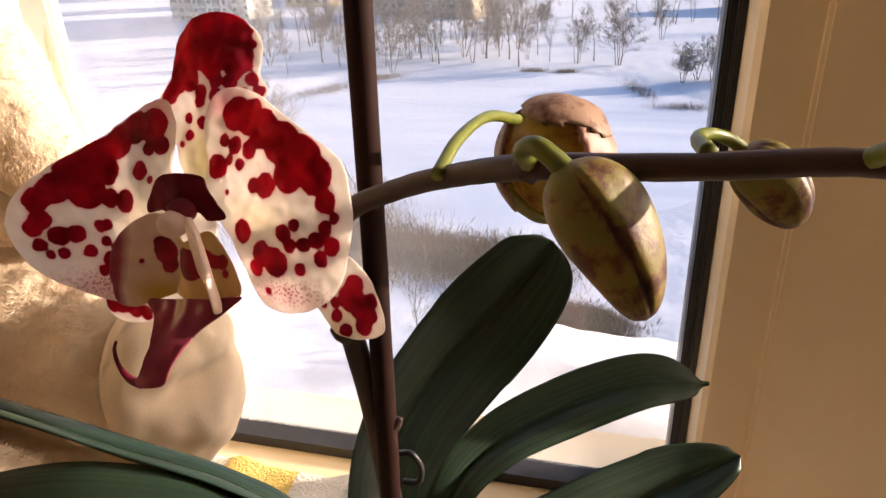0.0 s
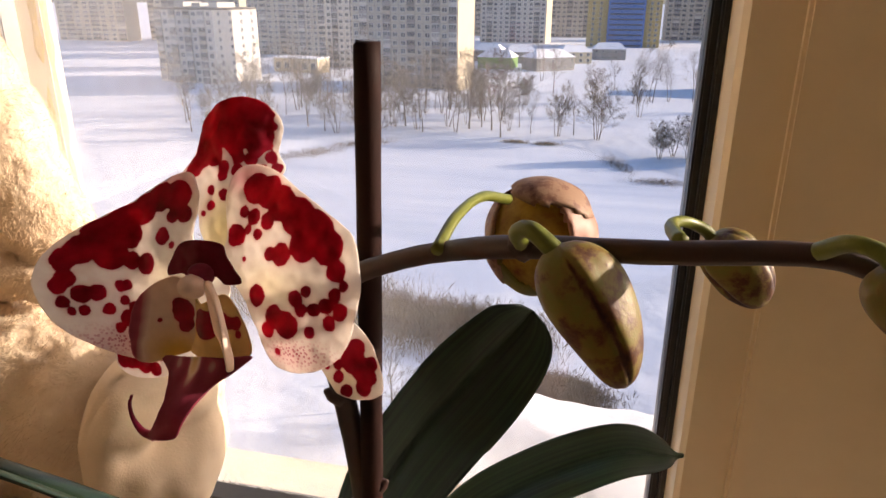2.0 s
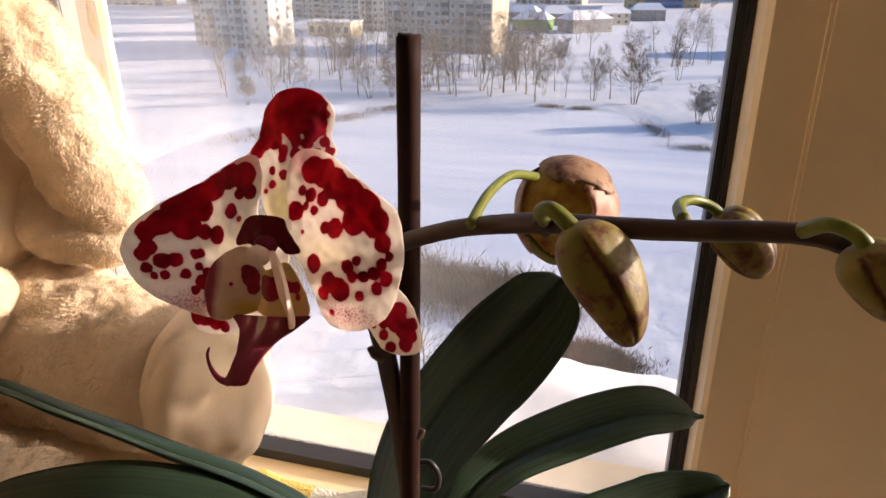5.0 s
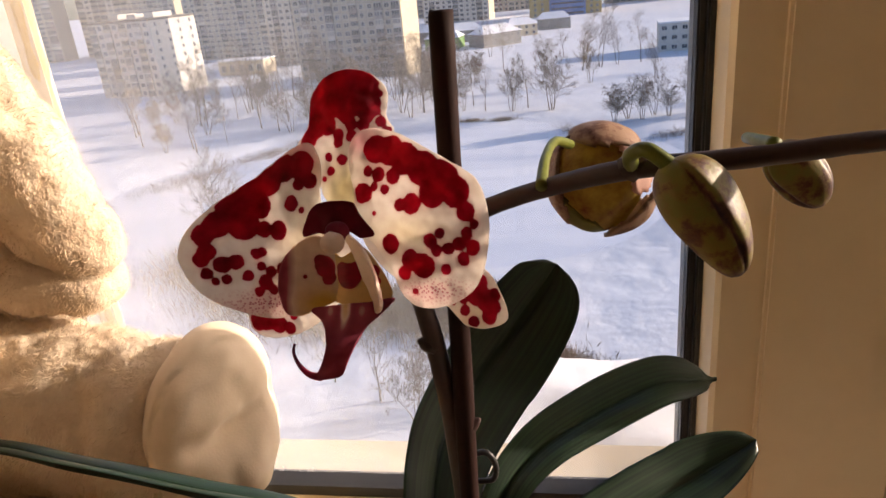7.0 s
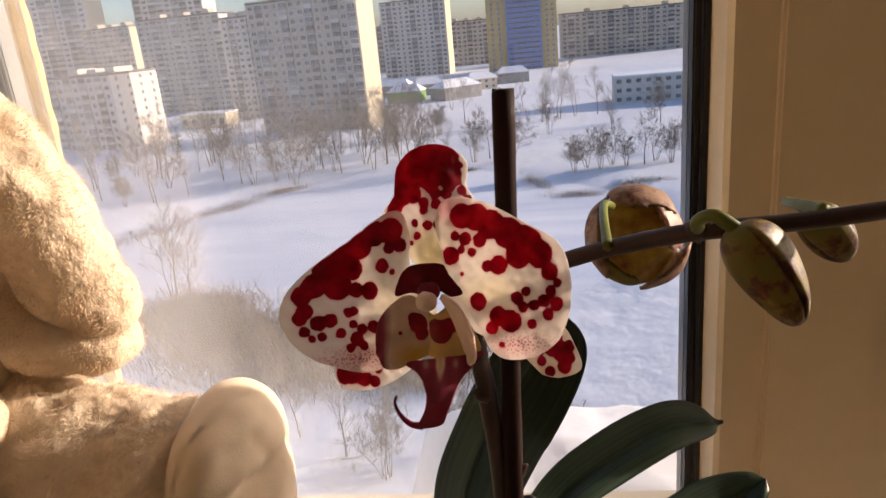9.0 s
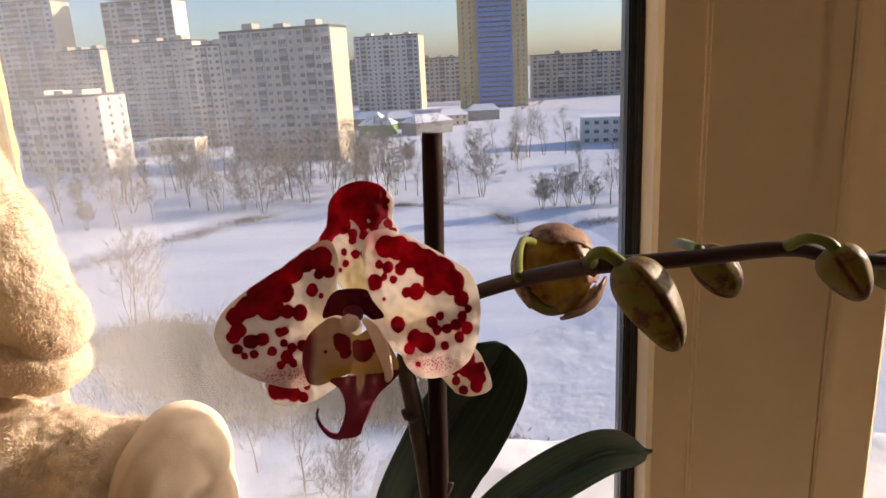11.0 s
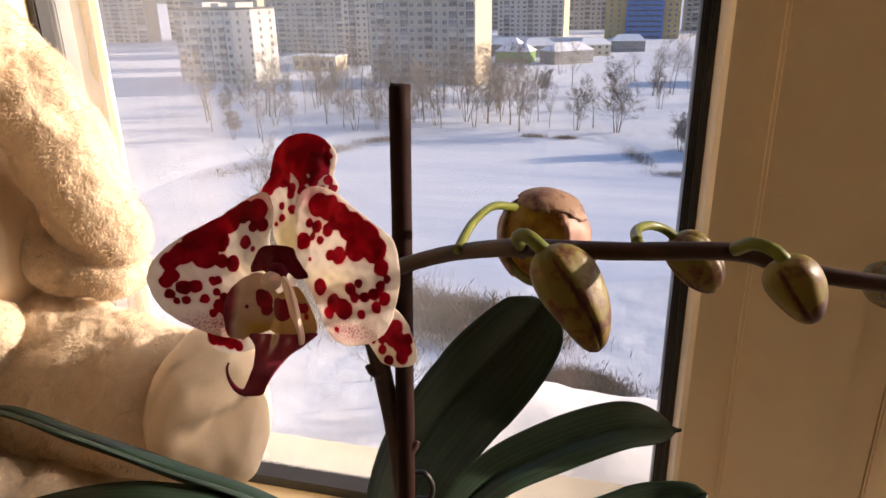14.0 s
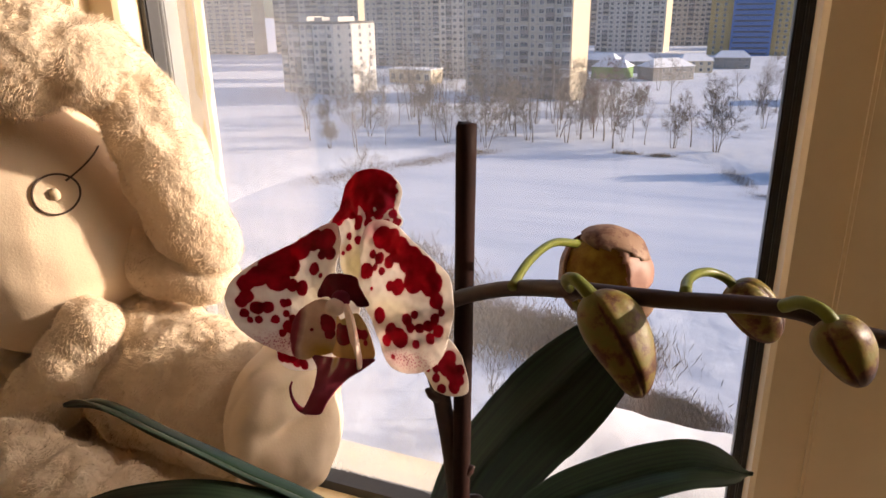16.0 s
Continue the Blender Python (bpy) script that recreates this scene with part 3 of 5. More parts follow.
def open_bud():
    """The bud that begins to open: a blotched body under loose shell-shaped sepals."""
    c = Vector((-0.0178, 0.188, 0.2975))
    shells = [((0, 0, -0.0005), (0.0150, 0.0140, 0.0175), M_BUDGOLD, 0, 0, -2.0), ((0.0005, 0.0, 0.0018), (0.0170, 0.0165, 0.0172), M_BUDTIP, 14, -6, 0.60), ((0.0012, -0.0005, 0.0), (0.0165, 0.0160, 0.0170), M_BUDPINK, 62, 22, 0.80), ((-0.0004, 0.0, 0.0), (0.0166, 0.0160, 0.0182), M_BUDTIP, -96, -14, 0.50), ((-0.0004, 0.0, 0.0), (0.0158, 0.0152, 0.0178), M_BUD, -140, 10, 0.66), ((0.0030, 0.0, -0.0016), (0.0175, 0.0150, 0.0185), M_BUDTIP, 138, 10, 0.72)]
    for off, rad, mat, lean, nod, cut in shells:
        bm = bmesh.new()
        bmesh.ops.create_uvsphere(bm, u_segments=40, v_segments=40, radius=1)
        gone = [v for v in bm.verts if v.co.z < cut + 0.07 * math.sin(3 * math.atan2(v.co.y, v.co.x) + cut * 9)]
        bmesh.ops.delete(bm, geom=gone, context="VERTS")
        bm.transform(pose(0, 0, 0, nod, lean, 0))
        for v in bm.verts:
            k = 1 + 0.06 * noise.noise(v.co * 2.0 + Vector(off) * 300)
            v.co = Vector((v.co.x * rad[0] * k, v.co.y * rad[1] * k, v.co.z * rad[2] * k))
        bm.transform(Matrix.Translation(c + Vector(off)))
        body = cut < -1
        ob = part("bud" if body else "bud_sepal", bm, mat, label="yellow bud body blotched with maroon" if body else "loose sepal of the opening bud", smooth=True)
        if not body:
            thick = ob.modifiers.new("thickness", "SOLIDIFY")
            thick.thickness = 0.0012
        grow(ob)


open_bud()
pedicel([(-0.0345, 0.124, 0.3150), (-0.0335, 0.140, 0.3180), (-0.0310, 0.160, 0.3175), (-0.0265, 0.178, 0.3120)])
pedicel([(-0.0140, 0.1115, 0.3220), (-0.0150, 0.107, 0.3262), (-0.0120, 0.1035, 0.3280), (-0.0065, 0.102, 0.3240)], 0.0016)
bud((-0.0075, 0.1022, 0.3262), (0.0065, 0.0985, 0.3015), 0.0162, 3)
pedicel([(0.0137, 0.107, 0.3270), (0.0135, 0.122, 0.3245), (0.0155, 0.136, 0.3215), (0.0190, 0.1435, 0.3195), (0.0235, 0.146, 0.3170), (0.0262, 0.1455, 0.3140)])
bud((0.0255, 0.1460, 0.3165), (0.0378, 0.1450, 0.3000), 0.0152, 7)
pedicel([(0.0345, 0.1025, 0.3285), (0.0375, 0.0985, 0.3315), (0.0415, 0.0960, 0.3310), (0.0445, 0.0952, 0.3278)], 0.0014)
bud((0.0430, 0.0955, 0.3298), (0.0508, 0.0945, 0.3160), 0.0126, 11)
pedicel([(0.066, 0.1005, 0.3235), (0.070, 0.112, 0.3235), (0.0725, 0.122, 0.318)], 0.0013)
bud((0.0710, 0.121, 0.3190), (0.0790, 0.131, 0.3065), 0.0105, 15)


def leaf(spine, widths, up_dir, fold=0.22, seed=0, blunt=0.2):
    """A thick strap leaf along a spine, folded along its midrib, with a rounded edge; blunt: the share of it that rounds off to the tip."""
    path = spline(spine, 10)
    n, m = len(path), 20
    top, bottom = [], []
    upv = Vector(up_dir).normalized()
    profile = spline([(w, 0, 0) for w in widths], 16)
    for i, p in enumerate(path):
        d = (path[min(i + 1, n - 1)] - path[max(i - 1, 0)]).normalized()
        s = d.cross(upv).normalized()
        q = s.cross(d)
        t = i / (n - 1)
        f = t * (len(profile) - 1)
        k = min(int(f), len(profile) - 2)
        w = profile[k].x + (profile[k + 1].x - profile[k].x) * (f - k)
        if t > 1 - blunt:
            w *= max(0.0, 1 - ((t - 1 + blunt) / blunt) ** 2) ** 0.5 + 0.02
        for j in range(m + 1):
            c = 2 * j / m - 1
            wave = 0.0010 * noise.noise((i * 0.12 + seed, c * 1.0, seed))
            h = fold * w * (abs(c) ** 0.9 - 0.35 * c * c) - 0.0020 * math.exp(-(c / 0.06) ** 2) * min(1, w / 0.02) + wave
            thick = 0.0016 * (1 - c ** 4) + 0.0002
            at = p + s * (c * w / 2) + q * h
            top.append(at + q * thick * 0.5)
            bottom.append(at - q * thick * 0.5)
    verts = top + bottom
    off, faces = len(top), []
    for i in range(n - 1):
        for j in range(m):
            a = i * (m + 1) + j
            faces.append((a, a + 1, a + m + 2, a + m + 1))
            faces.append((off + a, off + a + m + 1, off + a + m + 2, off + a + 1))
        for j in (0, m):
            a = i * (m + 1) + j
            faces.append((a, a + m + 1, off + a + m + 1, off + a))
    ob = raw("leaf", verts, faces, M_LEAF, label="thick dark green strap leaf", smooth=True)
    uv = ob.data.uv_layers.new(name="UVMap")
    for loop in ob.data.loops:
        i, j = divmod(loop.vertex_index % off, m + 1)
        uv.data[loop.index].uv = (j / m + seed * 0.7, i / (n - 1))
    return grow(ob)


leaf([(-0.083, 0.205, 0.070), (-0.097, 0.228, 0.106), (-0.098, 0.262, 0.124), (-0.086, 0.300, 0.137), (-0.065, 0.335, 0.155), (-0.044, 0.357, 0.177), (-0.034, 0.366, 0.190)], [0.022, 0.040, 0.052, 0.060, 0.064, 0.064, 0.062], (0.62, -0.70, 0.5), 0.26, 1, 0.42)
leaf([(-0.070, 0.200, 0.070), (-0.064, 0.222, 0.121), (-0.047, 0.246, 0.138), (-0.016, 0.271, 0.1455), (0.017, 0.291, 0.1505), (0.038, 0.302, 0.146), (0.048, 0.310, 0.1405), (0.0535, 0.314, 0.139)], [0.015, 0.019, 0.024, 0.028, 0.029, 0.025, 0.015, 0.004, 0.0025], (0.10, -0.75, 0.85), 0.30, 2, 0.03)
leaf([(-0.060, 0.195, 0.070), (-0.045, 0.206, 0.100), (-0.022, 0.221, 0.108), (0.007, 0.242, 0.1115), (0.037, 0.262, 0.1165), (0.066, 0.275, 0.127)], [0.020, 0.028, 0.033, 0.036, 0.034, 0.028], (0.1, -0.45, 1), 0.28, 3, 0.25)
leaf([(-0.088, 0.195, 0.075), (-0.118, 0.190, 0.130), (-0.148, 0.185, 0.152), (-0.191, 0.180, 0.167), (-0.243, 0.175, 0.1830), (-0.278, 0.172, 0.1935), (-0.3025, 0.170, 0.1895)], [0.018, 0.019, 0.020, 0.019, 0.017, 0.014, 0.006], (0.25, 0.45, 0.85), 0.20, 4, 0.04)
leaf([(-0.090, 0.186, 0.070), (-0.130, 0.164, 0.138), (-0.187, 0.148, 0.158), (-0.250, 0.138, 0.149), (-0.300, 0.130, 0.135)], [0.022, 0.046, 0.052, 0.044, 0.005], (0.1, -0.15, 1), 0.16, 5)

# ---- the flower ----
FC = Vector((-0.0825, 0.1135, 0.3137))
FU = Vector((1, -0.03, 0.02)).normalized()
FN = Vector((0.0, -0.95, 0.31)).normalized()
FV = FN.cross(FU).normalized()
FN = FU.cross(FV).normalized()
flower = grow(new("flower"))
flower["label"] = "white orchid flower densely blotched with maroon"
PX, PY = 0.1035e-3, 0.1120e-3


def local(u, v, w):
    return FC + FU * u + FV * v + FN * w


def spot(x, y):
    """From the units in which the blotches are given to those of the outlines."""
    return 106 + 0.902 * x, 45 + 0.907 * y


def patch(name, outline, centre, depth, marks, seed, material=None, solid=None, warm=None, speck=None, rings=52, label=""):
    """A thin petal or lobe within a smooth closed outline (flower units), cupped by depth(u, v). marks: round blotches (x, y, radius) that melt together."""
    pts = [Vector(((x - 520) * PX, (385 - y) * PY, 0)) for x, y in outline]
    k = len(pts)
    ring = []
    for i in range(k):
        a, b, c, d = pts[i - 1], pts[i], pts[(i + 1) % k], pts[(i + 2) % k]
        for s in range(14):
            t = s / 14
            ring.append(0.5 * ((2 * b) + (c - a) * t + (2 * a - 5 * b + 4 * c - d) * t * t + (3 * b - a - 3 * c + d) * t ** 3))
    mid = Vector(((centre[0] - 520) * PX, (385 - centre[1]) * PY, 0))
    n, m = len(ring), rings
    flat, rho = [mid], [0.0]
    for j in range(1, m + 1):
        q = (j / m) ** 0.85
        for p in ring:
            flat.append(mid.lerp(p, q))
            rho.append(q)
    verts, faces = [], []
    for p, q in zip(flat, rho):
        w = depth(p.x, p.y) + 0.0011 * q * q * noise.noise((p.x * 130, p.y * 130, seed)) + 0.0004 * noise.noise((p.x * 420, p.y * 420, seed))
        verts.append(local(p.x, p.y, w))
    for i in range(n):
        faces.append((0, 1 + i, 1 + (i + 1) % n))
    for j in range(m - 1):
        for i in range(n):
            a, b = 1 + j * n + i, 1 + j * n + (i + 1) % n
            faces.append((a, a + n, b + n, b))
    ob = raw(name, verts, faces, material or M_PETAL, label=label, smooth=True)
    uv = ob.data.uv_layers.new(name="UVMap")
    for loop in ob.data.loops:
        p = flat[loop.vertex_index]
        uv.data[loop.index].uv = (p.x + seed * 0.37, p.y)
    x = np.array([(p.x / PX + 520 - 106) / 0.902 for p in flat])          # back to blotch units
    y = np.array([(385 - p.y / PY - 45) / 0.907 for p in flat])
    total = np.full(len(flat), 1e-9)
    for cx, cy, r in marks:
        total += np.exp(np.clip((r * 1.0 - np.hypot(x - cx, y - cy)) / 2.2, -40, 40))
    if solid:
        total += np.exp(np.clip(solid(x, y) / 2.2, -40, 40))
    field = np.clip(np.log(total) * 2.2 / 20, -1, 1)
    rim = np.clip((np.array(rho) - 0.965) / 0.035, 0, 1)
    for key, values in (("blotch", field - (rim * 0.7 if material is None else 0)), ("warm", warm(x, y) if warm else 0 * x), ("speck", speck(x, y) if speck else 0 * x)):
        ob.data.attributes.new(key, "FLOAT", "POINT").data.foreach_set("value", values.astype(np.float32))
    thick = ob.modifiers.new("thickness", "SOLIDIFY")
    thick.thickness = 0.0005
    ob.parent = flower
    return ob


def step(a, b, x):
    t = max(0.0, min(1.0, (x - a) / (b - a)))
    return t * t * (3 - 2 * t)


def hump(x, y, cx, cy, rx, ry):
    return np.exp(-((x - cx) / rx) ** 2 - ((y - cy) / ry) ** 2)


DORSAL = [(385, 165, 24), (418, 160, 24), (360, 185, 26), (345, 205, 14), (447, 185, 15), (446, 205, 13), (480, 160, 17), (482, 190, 15), (455, 246, 14), (417, 238, 11), (423, 273, 12), (482, 246, 11), (520, 130, 22), (512, 165, 15), (556, 158, 13), (570, 182, 13), (538, 186, 13), (502, 262, 8), (405, 291, 7), (548, 112, 10), (556, 88, 9)]
SIDE_LOW = [(185, 630, 42), (160, 645, 26), (222, 655, 24), (255, 666, 17), (268, 632, 13), (215, 622, 20)]
SIDE_HIGH = [(792, 588, 30), (818, 605, 28), (836, 622, 18), (822, 645, 20), (780, 657, 15), (758, 628, 14), (755, 600, 12), (726, 606, 9), (800, 560, 22), (840, 590, 16)]
PETAL_A = [(350, 255, 36), (300, 258, 36), (255, 287, 38), (210, 312, 40), (168, 348, 42), (232, 350, 30), (130, 388, 32), (190, 392, 38), (98, 412, 26), (240, 406, 21), (281, 410, 25), (322, 346, 20), (378, 295, 19), (344, 300, 16), (352, 363, 9), (103, 452, 22), (90, 470, 19), (135, 486, 21), (165, 482, 19), (214, 464, 14), (230, 461, 13), (225, 496, 12), (190, 518, 14), (98, 506, 14), (116, 526, 10), (142, 523, 12), (250, 511, 15), (233, 537, 20), (212, 560, 13), (250, 556, 14), (285, 506, 18), (300, 575, 17)]
PETAL_B = [(560, 230, 34), (603, 236, 36), (645, 258, 38), (692, 283, 40), (740, 308, 42), (772, 340, 36), (716, 342, 32), (540, 281, 13), (570, 290, 18), (612, 296, 19), (588, 326, 13), (558, 318, 11), (630, 363, 15), (662, 362, 24), (526, 332, 25), (797, 386, 22), (816, 413, 12), (598, 452, 24), (632, 520, 17), (652, 490, 25), (684, 503, 29), (706, 446, 16), (731, 431, 12), (741, 513, 13), (750, 466, 15), (778, 456, 16), (797, 434, 15), (811, 466, 18), (786, 492, 16), (655, 563, 9), (556, 380, 6), (720, 470, 14)]

patch("sepal", [(520, 392), (470, 350), (452, 300), (394, 240), (425, 190), (437, 120), (480, 80), (540, 68), (592, 84), (624, 120), (620, 175), (634, 216), (580, 270), (565, 350)], (530, 190), lambda u, v: -0.004 - 0.10 * (v - 0.015) - 28 * u * u * step(0, 0.03, v), DORSAL, 1, solid=lambda x, y: np.minimum(152 - y + 10 * np.sin(x / 9.0), (556 - x) * 0.7), warm=lambda x, y: 0.75 * hump(x, y, 460, 320, 60, 70))
patch("sepal", [(500, 420), (430, 440), (330, 520), (236, 588), (229, 640), (262, 668), (325, 670), (400, 645), (470, 590), (520, 480)], (350, 600), lambda u, v: -0.0075 + 0.06 * (v + 0.02), SIDE_LOW, 2)
patch("sepal", [(540, 420), (600, 520), (690, 570), (736, 596), (790, 645), (840, 657), (889, 637), (880, 585), (840, 520), (720, 440), (620, 400)], (780, 570), lambda u, v: -0.0075 + 0.05 * (v + 0.02), SIDE_HIGH, 3, warm=lambda x, y: 0.4 * hump(x, y, 780, 630, 60, 60))
patch("petal", [(505, 400), (474, 360), (472, 290), (455, 238), (425, 228), (370, 252), (295, 300), (222, 350), (165, 403), (144, 452), (155, 510), (192, 558), (245, 592), (318, 616), (392, 602), (450, 560), (490, 480)], (300, 440), lambda u, v: 0.0015 + 3.2 * u * u + 0.0035 * math.sin(u * 130 + 0.7) * step(-0.004, -0.03, u) - 6 * (v + 0.006) ** 2, PETAL_A, 4, warm=lambda x, y: 0.25 * hump(x, y, 350, 430, 80, 80) - 0.5 * hump(x, y, 350, 225, 50, 30) - 0.25 * hump(x, y, 230, 595, 120, 28), speck=lambda x, y: hump(x, y, 240, 590, 110, 26))
patch("petal", [(535, 400), (558, 360), (541, 268), (556, 222), (600, 207), (680, 228), (775, 282), (845, 325), (873, 390), (869, 480), (838, 548), (780, 585), (712, 593), (668, 570), (640, 510), (590, 440)], (715, 400), lambda u, v: 0.0015 + 4.4 * u * u + 0.003 * math.sin(u * 120 - 0.4) * step(0.004, 0.03, u) - 8 * (v + 0.004) ** 2, PETAL_B, 5, warm=lambda x, y: 0.35 * hump(x, y, 640, 430, 90, 40) - 0.5 * hump(x, y, 520, 205, 50, 30) - 0.2 * hump(x, y, 690, 570, 80, 26), speck=lambda x, y: hump(x, y, 710, 562, 70, 24))


def sheet(name, path, widths, material, normal, cup=0.0, label=""):
    """A fleshy curved strip in flower units; normal is the side it faces."""
    pts = spline([local((x - 520) * PX, (385 - y) * PY, w) for x, y, w in path], 8)
    n, m = len(pts), 8
    nv = FU * normal[0] + FV * normal[1] + FN * normal[2]
    front, back = [], []
    for i, p in enumerate(pts):
        d = (pts[min(i + 1, n - 1)] - pts[max(i - 1, 0)]).normalized()
        s = d.cross(nv).normalized()
        q = s.cross(d)
        f = i / (n - 1) * (len(widths) - 1)
        k = min(int(f), len(widths) - 2)
        w = (widths[k] + (widths[k + 1] - widths[k]) * (f - k)) * PX
        for j in range(m + 1):
            c = 2 * j / m - 1
            at = p + s * c * w / 2 + q * cup * w * c * c
            t = 0.0006 * (1 - c ** 4) + 0.0002
            front.append(at + q * t)
            back.append(at - q * t)
    off, faces = len(front), []
    for i in range(n - 1):
        for j in range(m):
            a = i * (m + 1) + j
            faces.append((a, a + 1, a + m + 2, a + m + 1))
            faces.append((off + a, off + a + m + 1, off + a + m + 2, off + a + 1))
        for j in (0, m):
            a = i * (m + 1) + j
            faces.append((a, a + m + 1, off + a + m + 1, off + a))
    for i in (0, n - 1):
        a = i * (m + 1)
        faces.append([a + j for j in range(m + 1)] + [off + a + j for j in range(m, -1, -1)])
    ob = raw(name, front + back, faces, material, label=label, smooth=True)
    ob.parent = flower
    return ob


def blob(name, x, y, w, rad, material, lean=0.0, label=""):
    bm = bmesh.new()
    bmesh.ops.create_uvsphere(bm, u_segments=24, v_segments=16, radius=1)
    for v in bm.verts:
        k = 1 + 0.08 * noise.noise(v.co * 2 + Vector((x, y, 0)))
        v.co = Vector((v.co.x * rad[0], v.co.y * rad[1], v.co.z * rad[2])) * k
    basis = Matrix((FU, FV, FN)).transposed().to_4x4()
    bm.transform(Matrix.Translation(local((x - 520) * PX, (385 - y) * PY, w)) @ basis @ pose(0, 0, 0, 0, 0, lean))
    ob = part(name, bm, material, label=label, smooth=True)
    ob.parent = flower
    return ob


# lip: maroon hood over a yellow throat, upright side lobes, a tapering tongue that ends in a tendril
def lobe(name, outline, centre, depth, marks, seed, label, warm, material=None, solid=None):
    return patch(name, [spot(*p) for p in outline], spot(*centre), depth, marks, seed, material or M_LIP, solid, warm, rings=26, label=label)


def wide(u):
    return (u / PX + 520 - 106) / 0.902


def tall(v):
    return (385 - v / PY - 45) / 0.907


lobe("lip_hood", [(364, 424), (380, 378), (408, 353), (458, 347), (503, 353), (522, 382), (554, 428), (518, 434), (490, 420), (450, 428), (410, 420)], (456, 390), lambda u, v: 0.0028 + 0.0016 * math.exp(-((wide(u) - 456) / 60) ** 2), [], 6, "dark maroon base of the column", lambda x, y: 0 * x - 0.9, M_MAROON)
blob("column", 519, 446, 0.0072, (0.0028, 0.0026, 0.0032), M_LIPPALE, label="cream anther cap")
blob("column", 522, 424, 0.0046, (0.0030, 0.0026, 0.0026), M_MAGENTA, label="pink column")
lobe("lip_throat", [(440, 468), (478, 478), (523, 455), (564, 500), (596, 560), (582, 588), (538, 600), (478, 588), (436, 566)], (508, 535), lambda u, v: 0.0040 + 0.0020 * math.exp(-((wide(u) - 490) / 30) ** 2), [(490, 522, 29), (478, 506, 19), (512, 508, 20), (553, 514, 14), (536, 514, 13), (563, 537, 8)], 7, "ochre throat of the lip with a dark callus", lambda x, y: 0.75 + 0 * x)
lobe("lip_side_lobe", [(402, 424), (355, 448), (322, 488), (312, 545), (328, 600), (362, 610), (412, 594), (450, 580), (476, 562), (464, 524), (456, 474), (434, 438)], (396, 517), lambda u, v: 0.0052 + 0.0036 * step(450, 320, wide(u)), [(428, 498, 25), (436, 524, 18), (416, 482, 14), (380, 519, 5)], 8, "cream and yellow side lobe with a magenta edge", lambda x, y: np.clip(1.0 * hump(x, y, 424, 585, 70, 42) - 0.75 * np.clip((362 - x) / 34, 0, 1) + 0.05, -1, 1))
sheet("lip_side_lobe", [(562, 436, 0.0084), (600, 470, 0.0112), (624, 520, 0.0118), (628, 566, 0.0098), (620, 590, 0.0080)], [16, 42, 58, 50, 16], M_LIPPALE, (-0.72, 0.1, 0.68), 0.16, "pale pink side lobe")
lobe("lip_tongue", [(386, 599), (431, 591), (486, 583), (546, 580), (603, 576), (580, 607), (548, 634), (530, 669), (514, 701), (496, 731), (461, 739), (431, 737), (448, 711), (456, 677), (447, 645), (422, 618)], (490, 633), lambda u, v: 0.0085 + 0.0075 * step(585, 700, tall(v)) - 0.0025 * (abs(wide(u) - 487) / 100) ** 2, [], 9, "magenta tongue of the lip with an ochre ridge", lambda x, y: -0.85 + 1.5 * hump(x, y, 490, 588, 12, 45) + 0.55 * hump(x, y, 450, 600, 14, 20) + 0.55 * hump(x, y, 530, 600, 14, 22))
tend = spline([local((x - 520) * PX, (385 - y) * PY, w) for x, y, w in ((506, 713, 0.0152), (476, 708, 0.0150), (452, 688, 0.0148), (440, 664, 0.0145), (444, 646, 0.0145))], 8)
ob = part("lip_tendril", tube(tend, [0.0010, 0.0005, 0.0003], 6), M_MAGENTA, smooth=True)
ob.parent = flower
stalk = spline([local(0, 0.0, -0.006), Vector((-0.084, 0.130, 0.3185)), Vector((-0.0735, 0.1500, 0.290))], 8)
ob = part("flower_stalk", tube(stalk, [0.0018, 0.0015, 0.0018], 10), M_PEDICEL, smooth=True)
ob.parent = flower
under(orchid, *plant)

